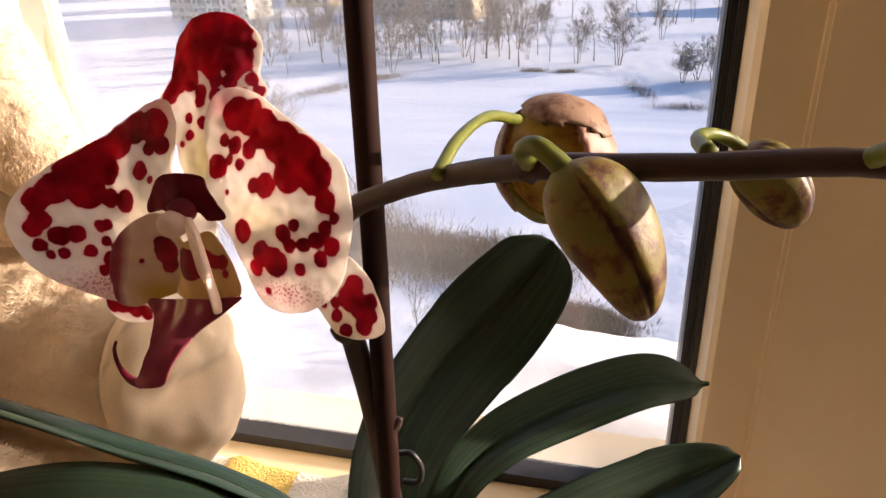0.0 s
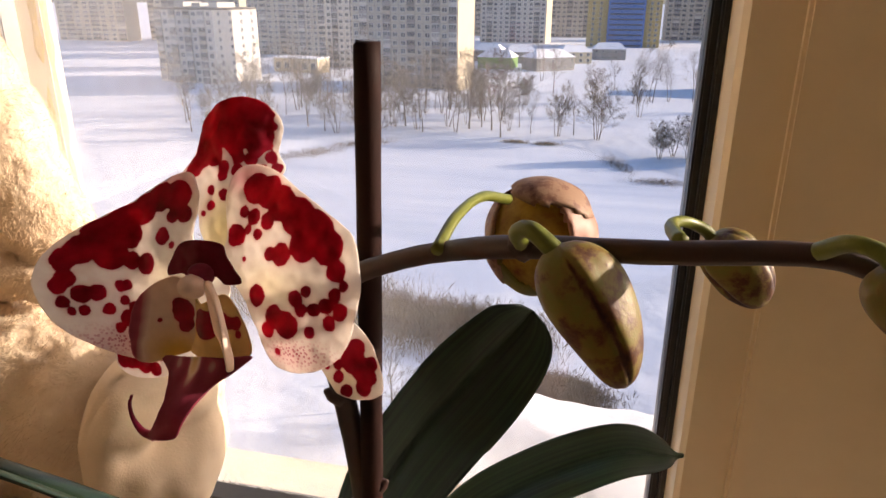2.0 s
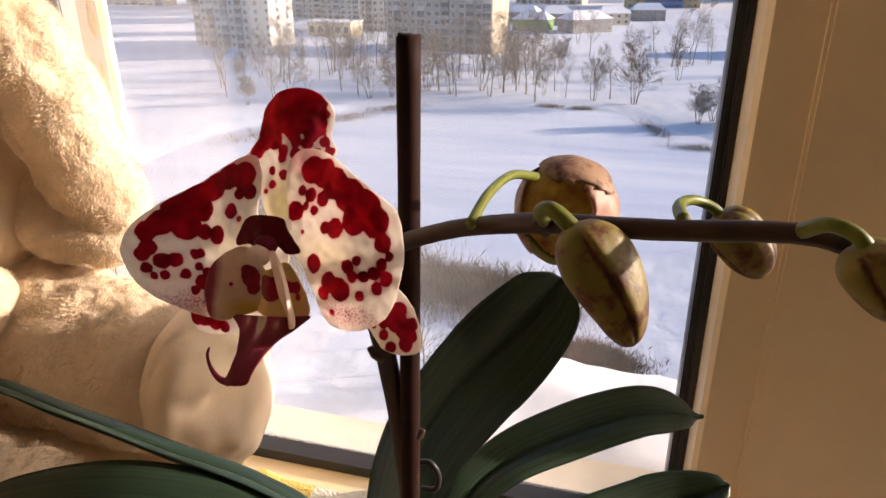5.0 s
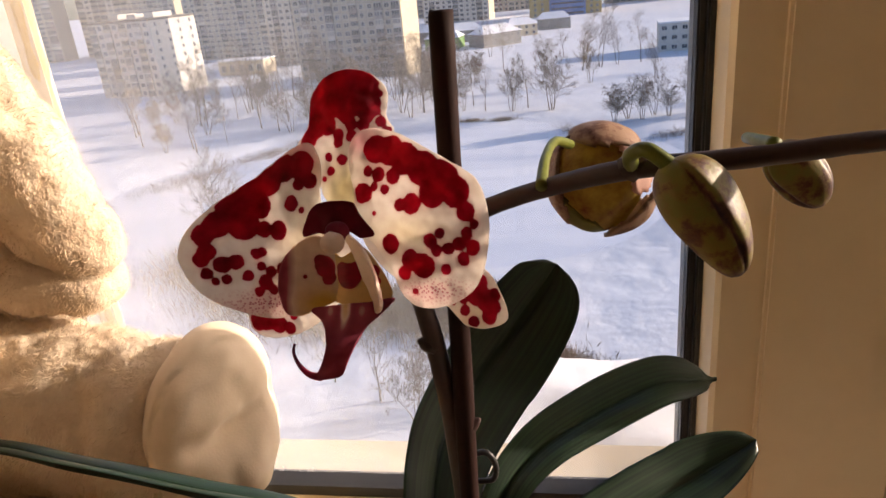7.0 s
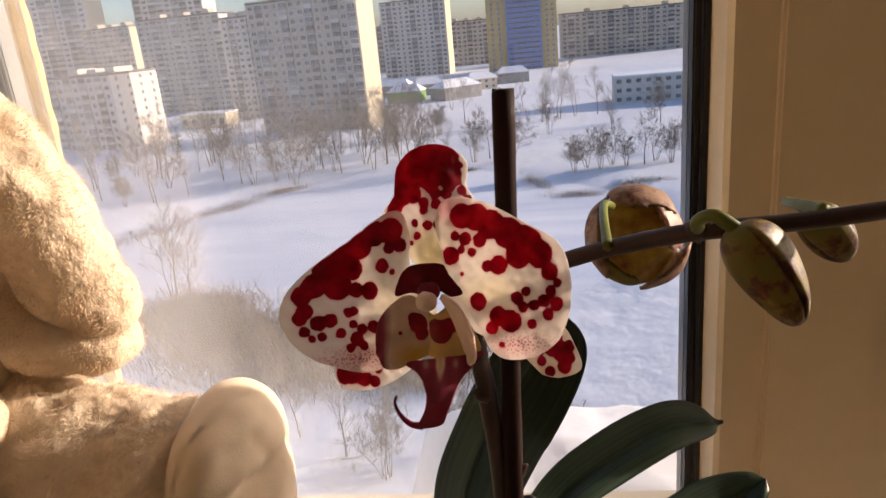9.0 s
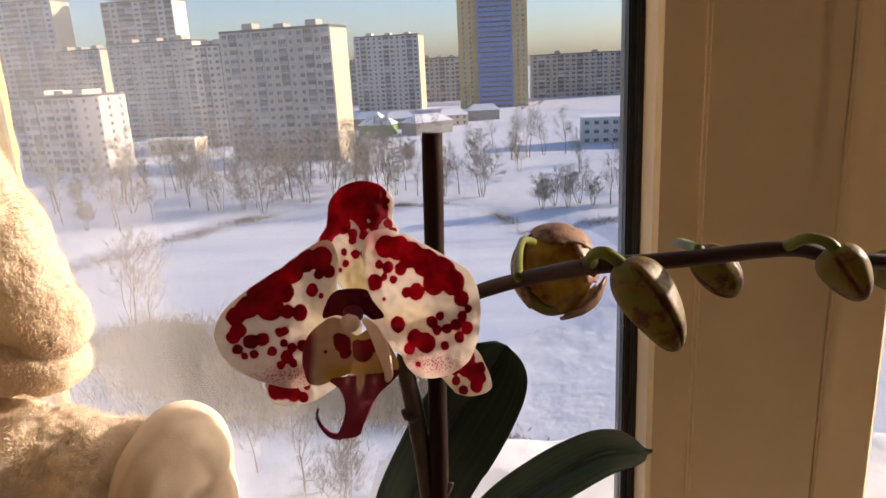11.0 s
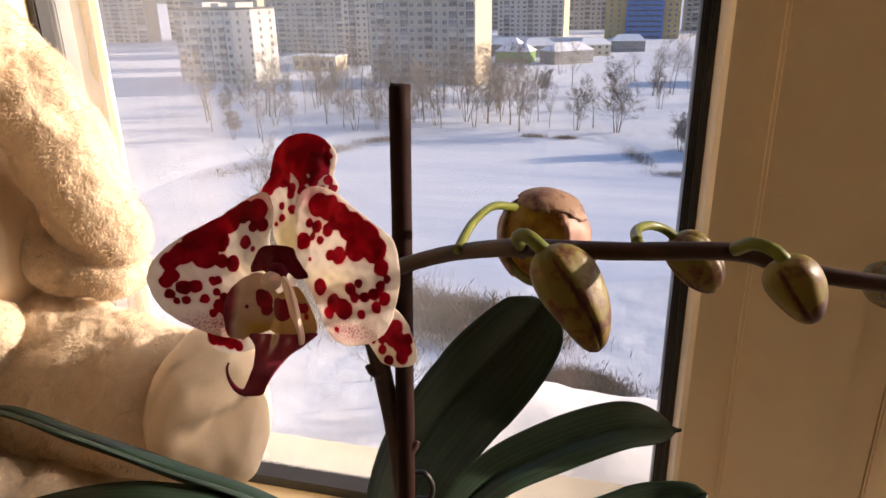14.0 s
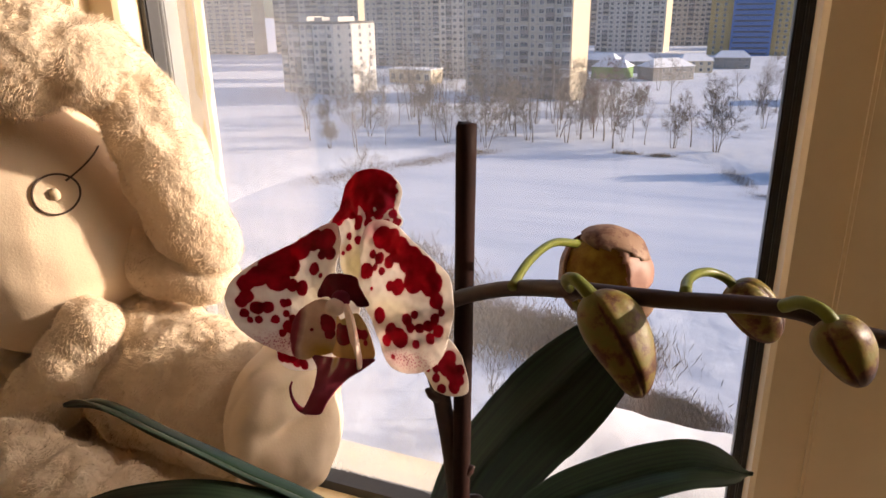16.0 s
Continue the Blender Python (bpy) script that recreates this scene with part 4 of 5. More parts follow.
# ---- the plush toy, one mesh ----
TOY = {  # form: (fleece or velour, [(centre, radii), ...])
    "face": (1, [((-0.468, 0.300, 0.236), (0.096, 0.085, 0.100))]),
    "back": (0, [((-0.560, 0.335, 0.270), (0.120, 0.050, 0.120)), ((-0.520, 0.336, 0.110), (0.150, 0.040, 0.130)), ((-0.420, 0.326, 0.135), (0.080, 0.040, 0.062))]),
    "hood": (0, [((-0.490, 0.268, 0.372), (0.062, 0.046, 0.046)), ((-0.445, 0.262, 0.374), (0.050, 0.044, 0.043)), ((-0.405, 0.268, 0.368), (0.046, 0.042, 0.040)), ((-0.370, 0.284, 0.362), (0.032, 0.034, 0.030))]),
    "ear": (0, [((-0.372, 0.302, 0.352), (0.032, 0.028, 0.034)), ((-0.352, 0.306, 0.322), (0.033, 0.028, 0.042)), ((-0.343, 0.311, 0.290), (0.034, 0.028, 0.042)), ((-0.337, 0.315, 0.258), (0.034, 0.027, 0.040)), ((-0.327, 0.321, 0.232), (0.027, 0.023, 0.032))]),
    "fold": (0, [((-0.392, 0.316, 0.222), (0.036, 0.030, 0.034)), ((-0.360, 0.316, 0.213), (0.038, 0.028, 0.027)), ((-0.330, 0.321, 0.205), (0.026, 0.024, 0.022))]),
    "leg": (0, [((-0.405, 0.306, 0.135), (0.076, 0.048, 0.058)), ((-0.370, 0.298, 0.126), (0.062, 0.052, 0.062)), ((-0.325, 0.292, 0.126), (0.058, 0.051, 0.058)), ((-0.283, 0.287, 0.126), (0.048, 0.047, 0.054))]),
    "foot": (1, [((-0.240, 0.280, 0.124), (0.036, 0.047, 0.058)), ((-0.236, 0.290, 0.152), (0.030, 0.036, 0.036))]),
    "arm": (0, [((-0.386, 0.262, 0.178), (0.026, 0.024, 0.030)), ((-0.402, 0.254, 0.154), (0.028, 0.026, 0.030)), ((-0.426, 0.248, 0.126), (0.029, 0.028, 0.031)), ((-0.456, 0.244, 0.100), (0.033, 0.030, 0.032))]),
    "side": (0, [((-0.535, 0.262, 0.130), (0.078, 0.042, 0.080)), ((-0.480, 0.262, 0.075), (0.060, 0.040, 0.040))]),
    "other_leg": (0, [((-0.400, 0.194, 0.086), (0.064, 0.040, 0.050)), ((-0.348, 0.195, 0.082), (0.042, 0.036, 0.048)), ((-0.310, 0.202, 0.076), (0.034, 0.032, 0.044)), ((-0.420, 0.225, 0.050), (0.070, 0.040, 0.044))]),
    "seat": (0, [((-0.345, 0.284, 0.058), (0.095, 0.046, 0.034))]),
}


def skin_of(balls):
    """The balls of one form as one smooth closed skin: vertices, normals and faces."""
    bm = bmesh.new()
    for c, r in balls:
        bmesh.ops.create_uvsphere(bm, u_segments=32, v_segments=20, radius=1, matrix=Matrix.Translation(c) @ Matrix.Diagonal((*r, 1)))
    rough = part("rough_body", bm, M_FLEECE)
    mod = rough.modifiers.new("skin", "REMESH")
    mod.mode, mod.voxel_size = "VOXEL", 0.0030
    soft = rough.modifiers.new("soft", "SMOOTH")
    soft.factor, soft.iterations = 0.5, 8
    dg = bpy.context.evaluated_depsgraph_get()
    dg.update()
    skin = bpy.data.meshes.new_from_object(rough.evaluated_get(dg))
    old = rough.data
    bpy.data.objects.remove(rough)
    bpy.data.meshes.remove(old)
    out = [v.co.copy() for v in skin.vertices], [v.normal.copy() for v in skin.vertices], [tuple(p.vertices) for p in skin.polygons]
    bpy.data.meshes.remove(skin)
    return out


def plush_toy():
    verts, normals, polys, index, pile = [], [], [], [], []
    sole, heel = Vector((0.80, -0.60, 0.0)), Vector((-0.240, 0.280, 0.124))
    for form, (velour, balls) in TOY.items():
        pv, pn, pf = skin_of(balls)
        k = len(verts)
        shag = 1.0 if form in ("leg", "other_leg", "seat", "side", "hood") else 0.45
        for p, nrm in zip(pv, pn):
            if velour:
                q = p + nrm * 0.0010 * noise.noise(p * 48)
            else:
                q = p + nrm * (0.0030 * noise.noise(p * 24) + 0.0034 * shag * noise.noise(p * 62) + 0.0024 * shag * noise.noise(p * 130))
                if form in ("ear", "fold", "arm"):            # soft lengthwise creases in the cloth
                    q -= nrm * 0.0028 * max(0.0, math.sin(p.x * 95 + p.z * 60 + 2.5 * noise.noise(p * 18))) ** 4
            if form == "foot":
                d = (p - heel).dot(sole)
                across, up = (p - heel).dot(Vector((0.6, 0.8, 0))), p.z - heel.z
                if d > 0.010:                                 # flattened sole, a seam round it, one deep dent and a boss below
                    q -= sole * max(0.0, d - 0.024) * 0.30
                    q -= nrm * 0.0013 * math.exp(-((d - 0.012) / 0.0030) ** 2)
                    q -= sole * 0.0160 * math.exp(-(across / 0.024) ** 2 - ((up - 0.012 - 0.15 * across) / 0.0085) ** 2)
                    q += sole * 0.0060 * math.exp(-((across - 0.003) / 0.016) ** 2 - ((up + 0.016) / 0.013) ** 2)
                    q += sole * 0.0030 * noise.noise(p * 75)
            verts.append(q)
        normals.extend(pn)
        for f in pf:
            polys.append(tuple(k + i for i in f))
            index.append(1 if velour else 0)
            if not velour and verts[k + f[0]].y < 0.345:
                pile.append((len(polys) - 1, shag))
    # pile: short tufts that lie together in locks
    rnd = random.Random(8)
    for _ in range(230000):
        at_poly, shag = rnd.choice(pile)
        p = polys[at_poly]
        w = [rnd.random() for _ in p]
        tot = sum(w)
        at = sum((verts[k] * a for k, a in zip(p, w)), Vector()) / tot
        nrm = normals[p[0]]
        lock = Vector((noise.noise(at * 60), noise.noise(at * 60 + Vector((9, 0, 0))), noise.noise(at * 60 + Vector((0, 9, 0)))))
        d = (nrm * 0.9 + lock * 1.0 + Vector((rnd.gauss(0, 0.3), rnd.gauss(0, 0.3), rnd.gauss(-0.35, 0.3)))).normalized()
        length = rnd.uniform(0.0018, 0.0052) * (0.38 + 0.80 * shag)
        side = d.cross(Vector((rnd.random(), rnd.random(), rnd.random()))).normalized() * rnd.uniform(0.00008, 0.00016)
        k = len(verts)
        bend = lock * length * 0.25
        verts.extend((at - side, at + side, at + d * length * 0.6 + side * 0.7 + bend * 0.3, at + d * length + bend, at + d * length * 0.6 - side * 0.7 + bend * 0.3))
        polys.append((k, k + 1, k + 2, k + 3, k + 4))
        index.append(0)
    # stitched round eyeglass line on the cheek, a small knob within it
    face_c, face_r = (Vector(v) for v in TOY["face"][1][0])

    def on_face(x, z):
        q = 1 - ((x - face_c.x) / face_r.x) ** 2 - ((z - face_c.z) / face_r.z) ** 2
        return Vector((x, face_c.y - face_r.y * math.sqrt(max(q, 0.02)) - 0.0006, z))
    EX, EZ = -0.3935, 0.2785
    ring = [on_face(EX + 0.0082 * math.cos(a) - 0.0031 * math.sin(a), EZ - 0.0016 * math.cos(a) + 0.0125 * math.sin(a)) for a in (2 * math.pi * k / 40 for k in range(41))]
    temple = []
    for k in range(15):
        turn, rise = radians(66 + 29 * k / 14), radians(30 + 12 * k / 14)
        temple.append(face_c + Vector((face_r.x * math.cos(rise) * math.sin(turn), -face_r.y * math.cos(rise) * math.cos(turn), face_r.z * math.sin(rise))) * 1.004)
    knob = [on_face(EX, EZ) + Vector((0, 0.002 - 0.0038 * t, 0)) for t in (0, 0.4, 0.8, 1)]
    for line, radii, tone in ((ring, [0.0007, 0.0007], 2), (temple, [0.0007, 0.0005], 2), (knob, [0.0045, 0.0044, 0.0034, 0.0008], 1)):
        tb = tube(line, radii, 10)
        tb.verts.index_update()
        k = len(verts)
        verts.extend(v.co.copy() for v in tb.verts)
        for f in tb.faces:
            polys.append(tuple(k + v.index for v in f.verts))
            index.append(tone)
        tb.free()
    ob = raw("plush_toy", verts, polys, M_FLEECE, smooth=True)
    ob.data.materials.append(M_VELOUR)
    ob.data.materials.append(M_THREAD)
    ob.data.polygons.foreach_set("material_index", index)
    return tagged(ob, "seated cream fleece plush lamb with smooth face and sole", "plush toy")


plush_toy()

# towel folded under the toy
n, verts, faces = 60, [], []
for side in (0, 1):
    for j in range(31):
        for i in range(n + 1):
            u, v = i / n, j / 30
            x, y = -0.66 + 0.52 * u, 0.17 + 0.155 * v
            e = min(1, min(u, 1 - u) / 0.05) ** 0.5 * min(1, v / 0.12) ** 0.5 * min(1, (1 - v) / 0.04) ** 0.5
            h = 0.066 + 0.018 * noise.noise((x * 14, y * 14, 1)) + 0.008 * noise.noise((x * 45, y * 45, 3))
            verts.append((x + 0.02 * v, y + 0.012 * noise.noise((x * 8, 0, 4)), SILL_Z + (h * e if side == 0 else 0) + 0.001))
k = 31 * (n + 1)
for j in range(30):
    for i in range(n):
        a = j * (n + 1) + i
        faces.append((a, a + 1, a + n + 2, a + n + 1))
        faces.append((k + a, k + a + n + 1, k + a + n + 2, k + a + 1))
towel = raw("towel", verts, faces, M_TOWEL, smooth=True)
towel.data.materials.append(M_TOWELY)
for p in towel.data.polygons:
    c = p.center
    if -0.27 < c.x + 0.25 * noise.noise(c * 9) * 0.3 < -0.170 and c.y > 0.20:
        p.material_index = 1
tagged(towel, "crumpled white and yellow terry towel on the sill", "towel")

# ---- outdoors: snow, pond, banks ----
GROUND_Z = -34.0
POND_C, POND_R = Vector((-34.0, 118.0)), (46.0, 50.0)


def shore(x, y):
    """Below 0 on the pond, above 0 on land, roughly in metres."""
    a = math.atan2(y - POND_C.y, x - POND_C.x)
    r = math.hypot((x - POND_C.x) / POND_R[0], (y - POND_C.y) / POND_R[1])
    edge = 1 + 0.10 * math.sin(2 * a + 0.6) + 0.06 * math.sin(3 * a + 2.0) + 0.03 * math.sin(7 * a)
    return (r - edge) * 46


def relief(x, y):
    s = shore(x, y)
    far = min(1.0, max(0.0, s / 14))
    z = GROUND_Z - 0.5 + 1.3 * far * far * (3 - 2 * far)
    z += 0.25 * far * noise.noise((x * 0.05, y * 0.05, 0)) + 0.10 * far * noise.noise((x * 0.3, y * 0.3, 2))
    return z


verts, faces = [(0, 0, GROUND_Z)], []
radii = [8, 16, 24] + [32 + 2.2 * k for k in range(90)] + [240, 262, 290, 330, 380, 450, 560, 800, 1300, 2200, 3600]
SEG = 300
for r in radii:
    for k in range(SEG):
        a = 2 * math.pi * k / SEG
        x, y = r * math.sin(a), r * math.cos(a)
        verts.append((x, y, relief(x, y) if r < 700 else GROUND_Z + 0.8))
for k in range(SEG):
    faces.append((0, 1 + (k + 1) % SEG, 1 + k))
for j in range(len(radii) - 1):
    for k in range(SEG):
        a, b = 1 + j * SEG + k, 1 + j * SEG + (k + 1) % SEG
        faces.append((a, b, b + SEG, a + SEG))
structure(raw("ground", verts, faces, M_FIELD, smooth=True), "snow-covered ground reaching to the horizon", "ground")
verts = [(POND_C.x, POND_C.y, GROUND_Z)]
for j in (0.5, 1.0):
    for k in range(96):
        a = 2 * math.pi * k / 96
        verts.append((POND_C.x + POND_R[0] * 1.25 * j * math.cos(a), POND_C.y + POND_R[1] * 1.25 * j * math.sin(a), GROUND_Z))
faces = [(0, 1 + k, 1 + (k + 1) % 96) for k in range(96)] + [(1 + k, 97 + k, 97 + (k + 1) % 96, 1 + (k + 1) % 96) for k in range(96)]
structure(raw("water", verts, faces, M_ICE), "frozen pond under snow, long blue shadow streaks in its colour", "pond")


def brush(name, patches, label, count, height, seed):
    """Dry reeds and scrub: a great many thin blades, one object."""
    rnd = random.Random(seed)
    verts, faces = [], []
    for (x, y, sx, sy, turn) in patches:
        c, s = math.cos(radians(turn)), math.sin(radians(turn))
        for _ in range(count):
            a, b = rnd.gauss(0, 0.5) * sx, rnd.gauss(0, 0.5) * sy
            px, py = x + a * c - b * s, y + a * s + b * c
            pz = max(relief(px, py), GROUND_Z) - 0.1
            h = height * rnd.uniform(0.3, 1.0) * (0.55 if y < 60 else 1.0)
            dx, dy = rnd.gauss(0, 0.28) * h, rnd.gauss(0, 0.28) * h
            w = rnd.uniform(0.012, 0.032)
            t = rnd.uniform(0, 3.14)
            ox, oy = w * math.cos(t), w * math.sin(t)
            k = len(verts)
            verts += [(px - ox, py - oy, pz), (px + ox, py + oy, pz), (px + dx * 0.5 + ox * 0.6, py + dy * 0.5 + oy * 0.6, pz + h * 0.6), (px + dx, py + dy, pz + h)]
            faces.append((k, k + 1, k + 2, k + 3))
    return tagged(raw(name, verts, faces, M_REED), label, "reeds", kind="stuff")


brush("reed_bank", [(-24, 67, 10, 7, -10), (-12, 65, 7, 5, -5), (-2, 55, 4, 2.5, -15), (-36, 74, 9, 8, -25), (-46, 83, 9, 8, -40)], "brown dry reeds and scrub on the near bank", 15000, 1.7, 21)
brush("reed_strip", [(-76, 128, 5, 12, -28), (-66, 146, 4, 10, -35), (-58, 160, 3, 7, -50)], "strip of brown dry reeds along the pond", 1300, 1.2, 22)
brush("reed_spit", [(3, 152, 2.5, 9, 18), (11, 138, 6, 2.5, 0), (24, 143, 7, 2.5, 5), (-22, 171, 3, 1, 0), (-14, 170, 3, 1, 0)], "low hummocks of dry grass in the snow", 900, 1.1, 23)


# ---- bare trees ----
def tree_mesh(seed, height, spread, stems, twig=0.015):
    """A leafless tree: leaning tapered stems, rising limbs, and fans of fine twigs at their ends."""
    rnd = random.Random(seed)
    tv, tf, cv, cf = [], [], [], []

    def limb(vs, fs, p, q, r0, r1, sides):
        d = (q - p).normalized()
        s = d.cross(Vector((0.3, 0.5, 0.8))).normalized()
        k = len(vs)
        if sides == 2:
            vs.extend((p - s * r0, p + s * r0, q + s * r1, q - s * r1))
            fs.append((k, k + 1, k + 2, k + 3))
            return
        u = s.cross(d)
        for c, r in ((p, r0), (q, r1)):
            for j in range(sides):
                a = 2 * math.pi * j / sides
                vs.append(c + (s * math.cos(a) + u * math.sin(a)) * r)
        for j in range(sides):
            fs.append((k + j, k + (j + 1) % sides, k + sides + (j + 1) % sides, k + sides + j))

    def aside(d, amount):
        out = Vector((rnd.gauss(0, 1), rnd.gauss(0, 1), rnd.gauss(0, 0.5)))
        out = (out - d * out.dot(d)).normalized()
        return (d + out * amount).normalized()

    def twigs(p, d, length, depth):
        q = p + d * length
        mid = p.lerp(q, 0.5) + Vector((rnd.gauss(0, 0.04), rnd.gauss(0, 0.04), 0.05)) * length
        limb(cv, cf, p, mid, twig * (0.8 if depth else 0.5), twig * 0.6, 2)
        limb(cv, cf, mid, q, twig * 0.6, twig * 0.3, 2)
        if depth:
            for _ in range(rnd.choice((3, 4, 5))):
                twigs(p.lerp(q, rnd.uniform(0.3, 1.0)), aside(d, rnd.uniform(0.4, 0.9)), length * rnd.uniform(0.4, 0.7), depth - 1)

    for s in range(stems):
        a = 2 * math.pi * (s + rnd.random() * 0.7) / stems
        lean = 0.02 if stems == 1 else rnd.uniform(0.15, 0.42) * spread
        d = Vector((lean * math.cos(a), lean * math.sin(a), 1)).normalized()
        p = Vector((0.25 * math.cos(a), 0.25 * math.sin(a), -0.3)) if stems > 1 else Vector((0, 0, -0.3))
        tall_by = height * rnd.uniform(0.75, 1.0)
        r, steps = tall_by * (0.016 if stems == 1 else 0.011), 9
        for k in range(steps):
            q = p + d * tall_by / steps
            r1 = max(twig, r * 0.82)
            limb(tv, tf, p, q, r, r1, 6)
            p, r, f = q, r1, (k + 1) / steps
            d = (d + Vector((rnd.gauss(0, 0.07), rnd.gauss(0, 0.07), 0.04))).normalized()
            if f < 0.3:
                continue
            for _ in range(rnd.choice((1, 2, 2, 3))):
                b = (aside(d, spread * rnd.uniform(0.9, 1.9)) + Vector((0, 0, 0.10))).normalized()
                at, br, length = p, max(twig, r * 0.55), tall_by * rnd.uniform(0.18, 0.40) * (1.3 - 0.7 * f)
                for j in range(3):
                    nxt = at + b * length / 3
                    limb(cv, cf, at, nxt, br, max(twig * 0.8, br * 0.7), 3)
                    at, br = nxt, max(twig * 0.8, br * 0.7)
                    b = (b + Vector((rnd.gauss(0, 0.12), rnd.gauss(0, 0.12), 0.07))).normalized()
                    for _ in range(2 + j):
                        twigs(at, aside(b, rnd.uniform(0.4, 1.0)), length * rnd.uniform(0.25, 0.55), 2 if j < 2 else 1)
        twigs(p, d, tall_by * 0.14, 2)
    return tv, tf, cv, cf


def bare_tree(name, seed, height, spread, stems, twig=0.015):
    tv, tf, cv, cf = tree_mesh(seed, height, spread, stems, twig)
    ob = thing(name, (0, 0, -300 - 40 * seed), "bare leafless tree standing in the snow", "tree", "bare trees round the pond")
    for nm, v, f in (("trunk", tv, tf), ("crown", cv, cf)):
        raw(nm, v, f, M_BARK, ob)
    return ob


TREES = [bare_tree("tree", 1, 10, 0.75, 1), bare_tree("tree", 2, 8.5, 0.8, 4), bare_tree("tree", 3, 12, 0.55, 1), bare_tree("tree", 4, 7, 0.9, 6), bare_tree("tree", 5, 13, 0.45, 2)]
SPOTS = [(-57, 168, 1, 1.0), (-49, 178, 1, 0.95), (-47, 176, 0, 0.9), (-42, 184, 1, 1.0), (-36, 184, 0, 1.1), (-33, 186, 2, 0.8), (-30, 185, 0, 0.8), (-68, 168, 1, 1.0), (-72, 170, 0, 0.9), (-79, 175, 2, 0.9), (-85, 150, 0, 0.9), (-88, 154, 2, 0.8), (-77, 214, 2, 1.0), (-92, 170, 1, 0.9), (-98, 182, 0, 1.0), (-62, 196, 0, 1.0), (-54, 205, 2, 0.9), (-66, 210, 4, 0.8), (-88, 225, 0, 1.1), (-96, 235, 4, 0.9), (-48, 214, 0, 1.0), (-42, 232, 1, 1.0), (-36, 238, 0, 0.9), (-2, 176, 3, 1.35), (-12, 178, 1, 1.0), (-8, 181, 2, 0.75), (14, 245, 4, 1.0), (8, 240, 2, 0.8), (20, 250, 4, 0.7), (12, 157, 3, 0.8), (15, 160, 1, 0.75), (18, 158, 3, 0.75), (21, 162, 1, 0.8), (24, 160, 3, 0.7), (28, 160, 0, 0.8), (31, 163, 1, 0.75), (34, 160, 3, 0.8), (38, 164, 1, 0.8), (-105, 160, 0, 0.9), (-112, 190, 1, 1.0), (-118, 220, 2, 1.0), (-12, 46, 3, 0.85), (-16, 49, 0, 0.55), (-6, 50, 3, 0.6), (-21, 52, 0, 0.5), (-47, 86, 2, 0.8), (-50, 88, 2, 0.9), (-53, 92, 4, 0.7), (-44, 80, 0, 0.6), (-28, 74, 0, 0.45), (-20, 262, 0, 0.9), (-6, 268, 1, 0.9), (-28, 300, 4, 0.8), (2, 280, 0, 0.8), (-70, 240, 1, 0.9), (-128, 250, 0, 0.9), (-140, 240, 1, 0.9), (-60, 172, 0, 0.7), (-63, 171, 3, 0.8), (-25, 182, 1, 0.7), (-19, 180, 0, 0.6), (-82, 160, 0, 0.6), (-94, 152, 3, 0.7), (-74, 182, 0, 0.8)]
rnd = random.Random(3)
for _ in range(52):
    SPOTS.append((rnd.uniform(-118, -22), rnd.uniform(172, 236), rnd.randrange(5), rnd.uniform(0.7, 1.15)))
for _ in range(7):
    SPOTS.append((rnd.uniform(4, 48), rnd.uniform(166, 262), rnd.randrange(5), rnd.uniform(0.65, 1.0)))
for x, y, kind, s in SPOTS:
    m = Matrix.Translation((x, y, relief(x, y) - 0.05)) @ Matrix.Rotation(rnd.uniform(0, 6.28), 4, "Z")
    ob = copy_thing(TREES[kind], m)
    s *= 1.5 if y > 100 else 1.35
    ob.scale = (s, s, s * rnd.uniform(0.9, 1.1))
for t in TREES:
    for c in list(t.children):
        bpy.data.objects.remove(c)
    bpy.data.objects.remove(t)


# ---- houses ----
def box_mesh(name, dims, mat):
    bm = box(-dims[0] / 2, dims[0] / 2, -dims[1] / 2, dims[1] / 2, 0, dims[2])
    me = bpy.data.meshes.new(name)
    bm.to_mesh(me)
    bm.free()
    me.materials.append(mat)
    return me


WINDOW_ME, LOGGIA_ME = {}, {}


def window_mesh(w, h):
    """Pane set in a pale frame, a centre bar and a sill."""
    key = (round(w, 2), round(h, 2))
    if key not in WINDOW_ME:
        bm = bmesh.new()
        box(-w / 2, w / 2, -0.03, 0.05, 0, h, bm=bm)
        n0 = len(bm.faces)
        for a, b, c, d in ((-w / 2 - 0.12, -w / 2, 0, h), (w / 2, w / 2 + 0.12, 0, h), (-w / 2 - 0.12, w / 2 + 0.12, h, h + 0.12), (-w / 2 - 0.15, w / 2 + 0.15, -0.14, 0), (0.05, 0.14, 0, h)):
            box(a, b, -0.09, 0.05, c, d, bm=bm)
        me = bpy.data.meshes.new("window")
        bm.faces.ensure_lookup_table()
        for i, f in enumerate(bm.faces):
            f.material_index = 0 if i < n0 else 1
        bm.to_mesh(me)
        bm.free()
        me.materials.append(M_PANE)
        me.materials.append(M_FRAMEW)
        WINDOW_ME[key] = me
    return WINDOW_ME[key]


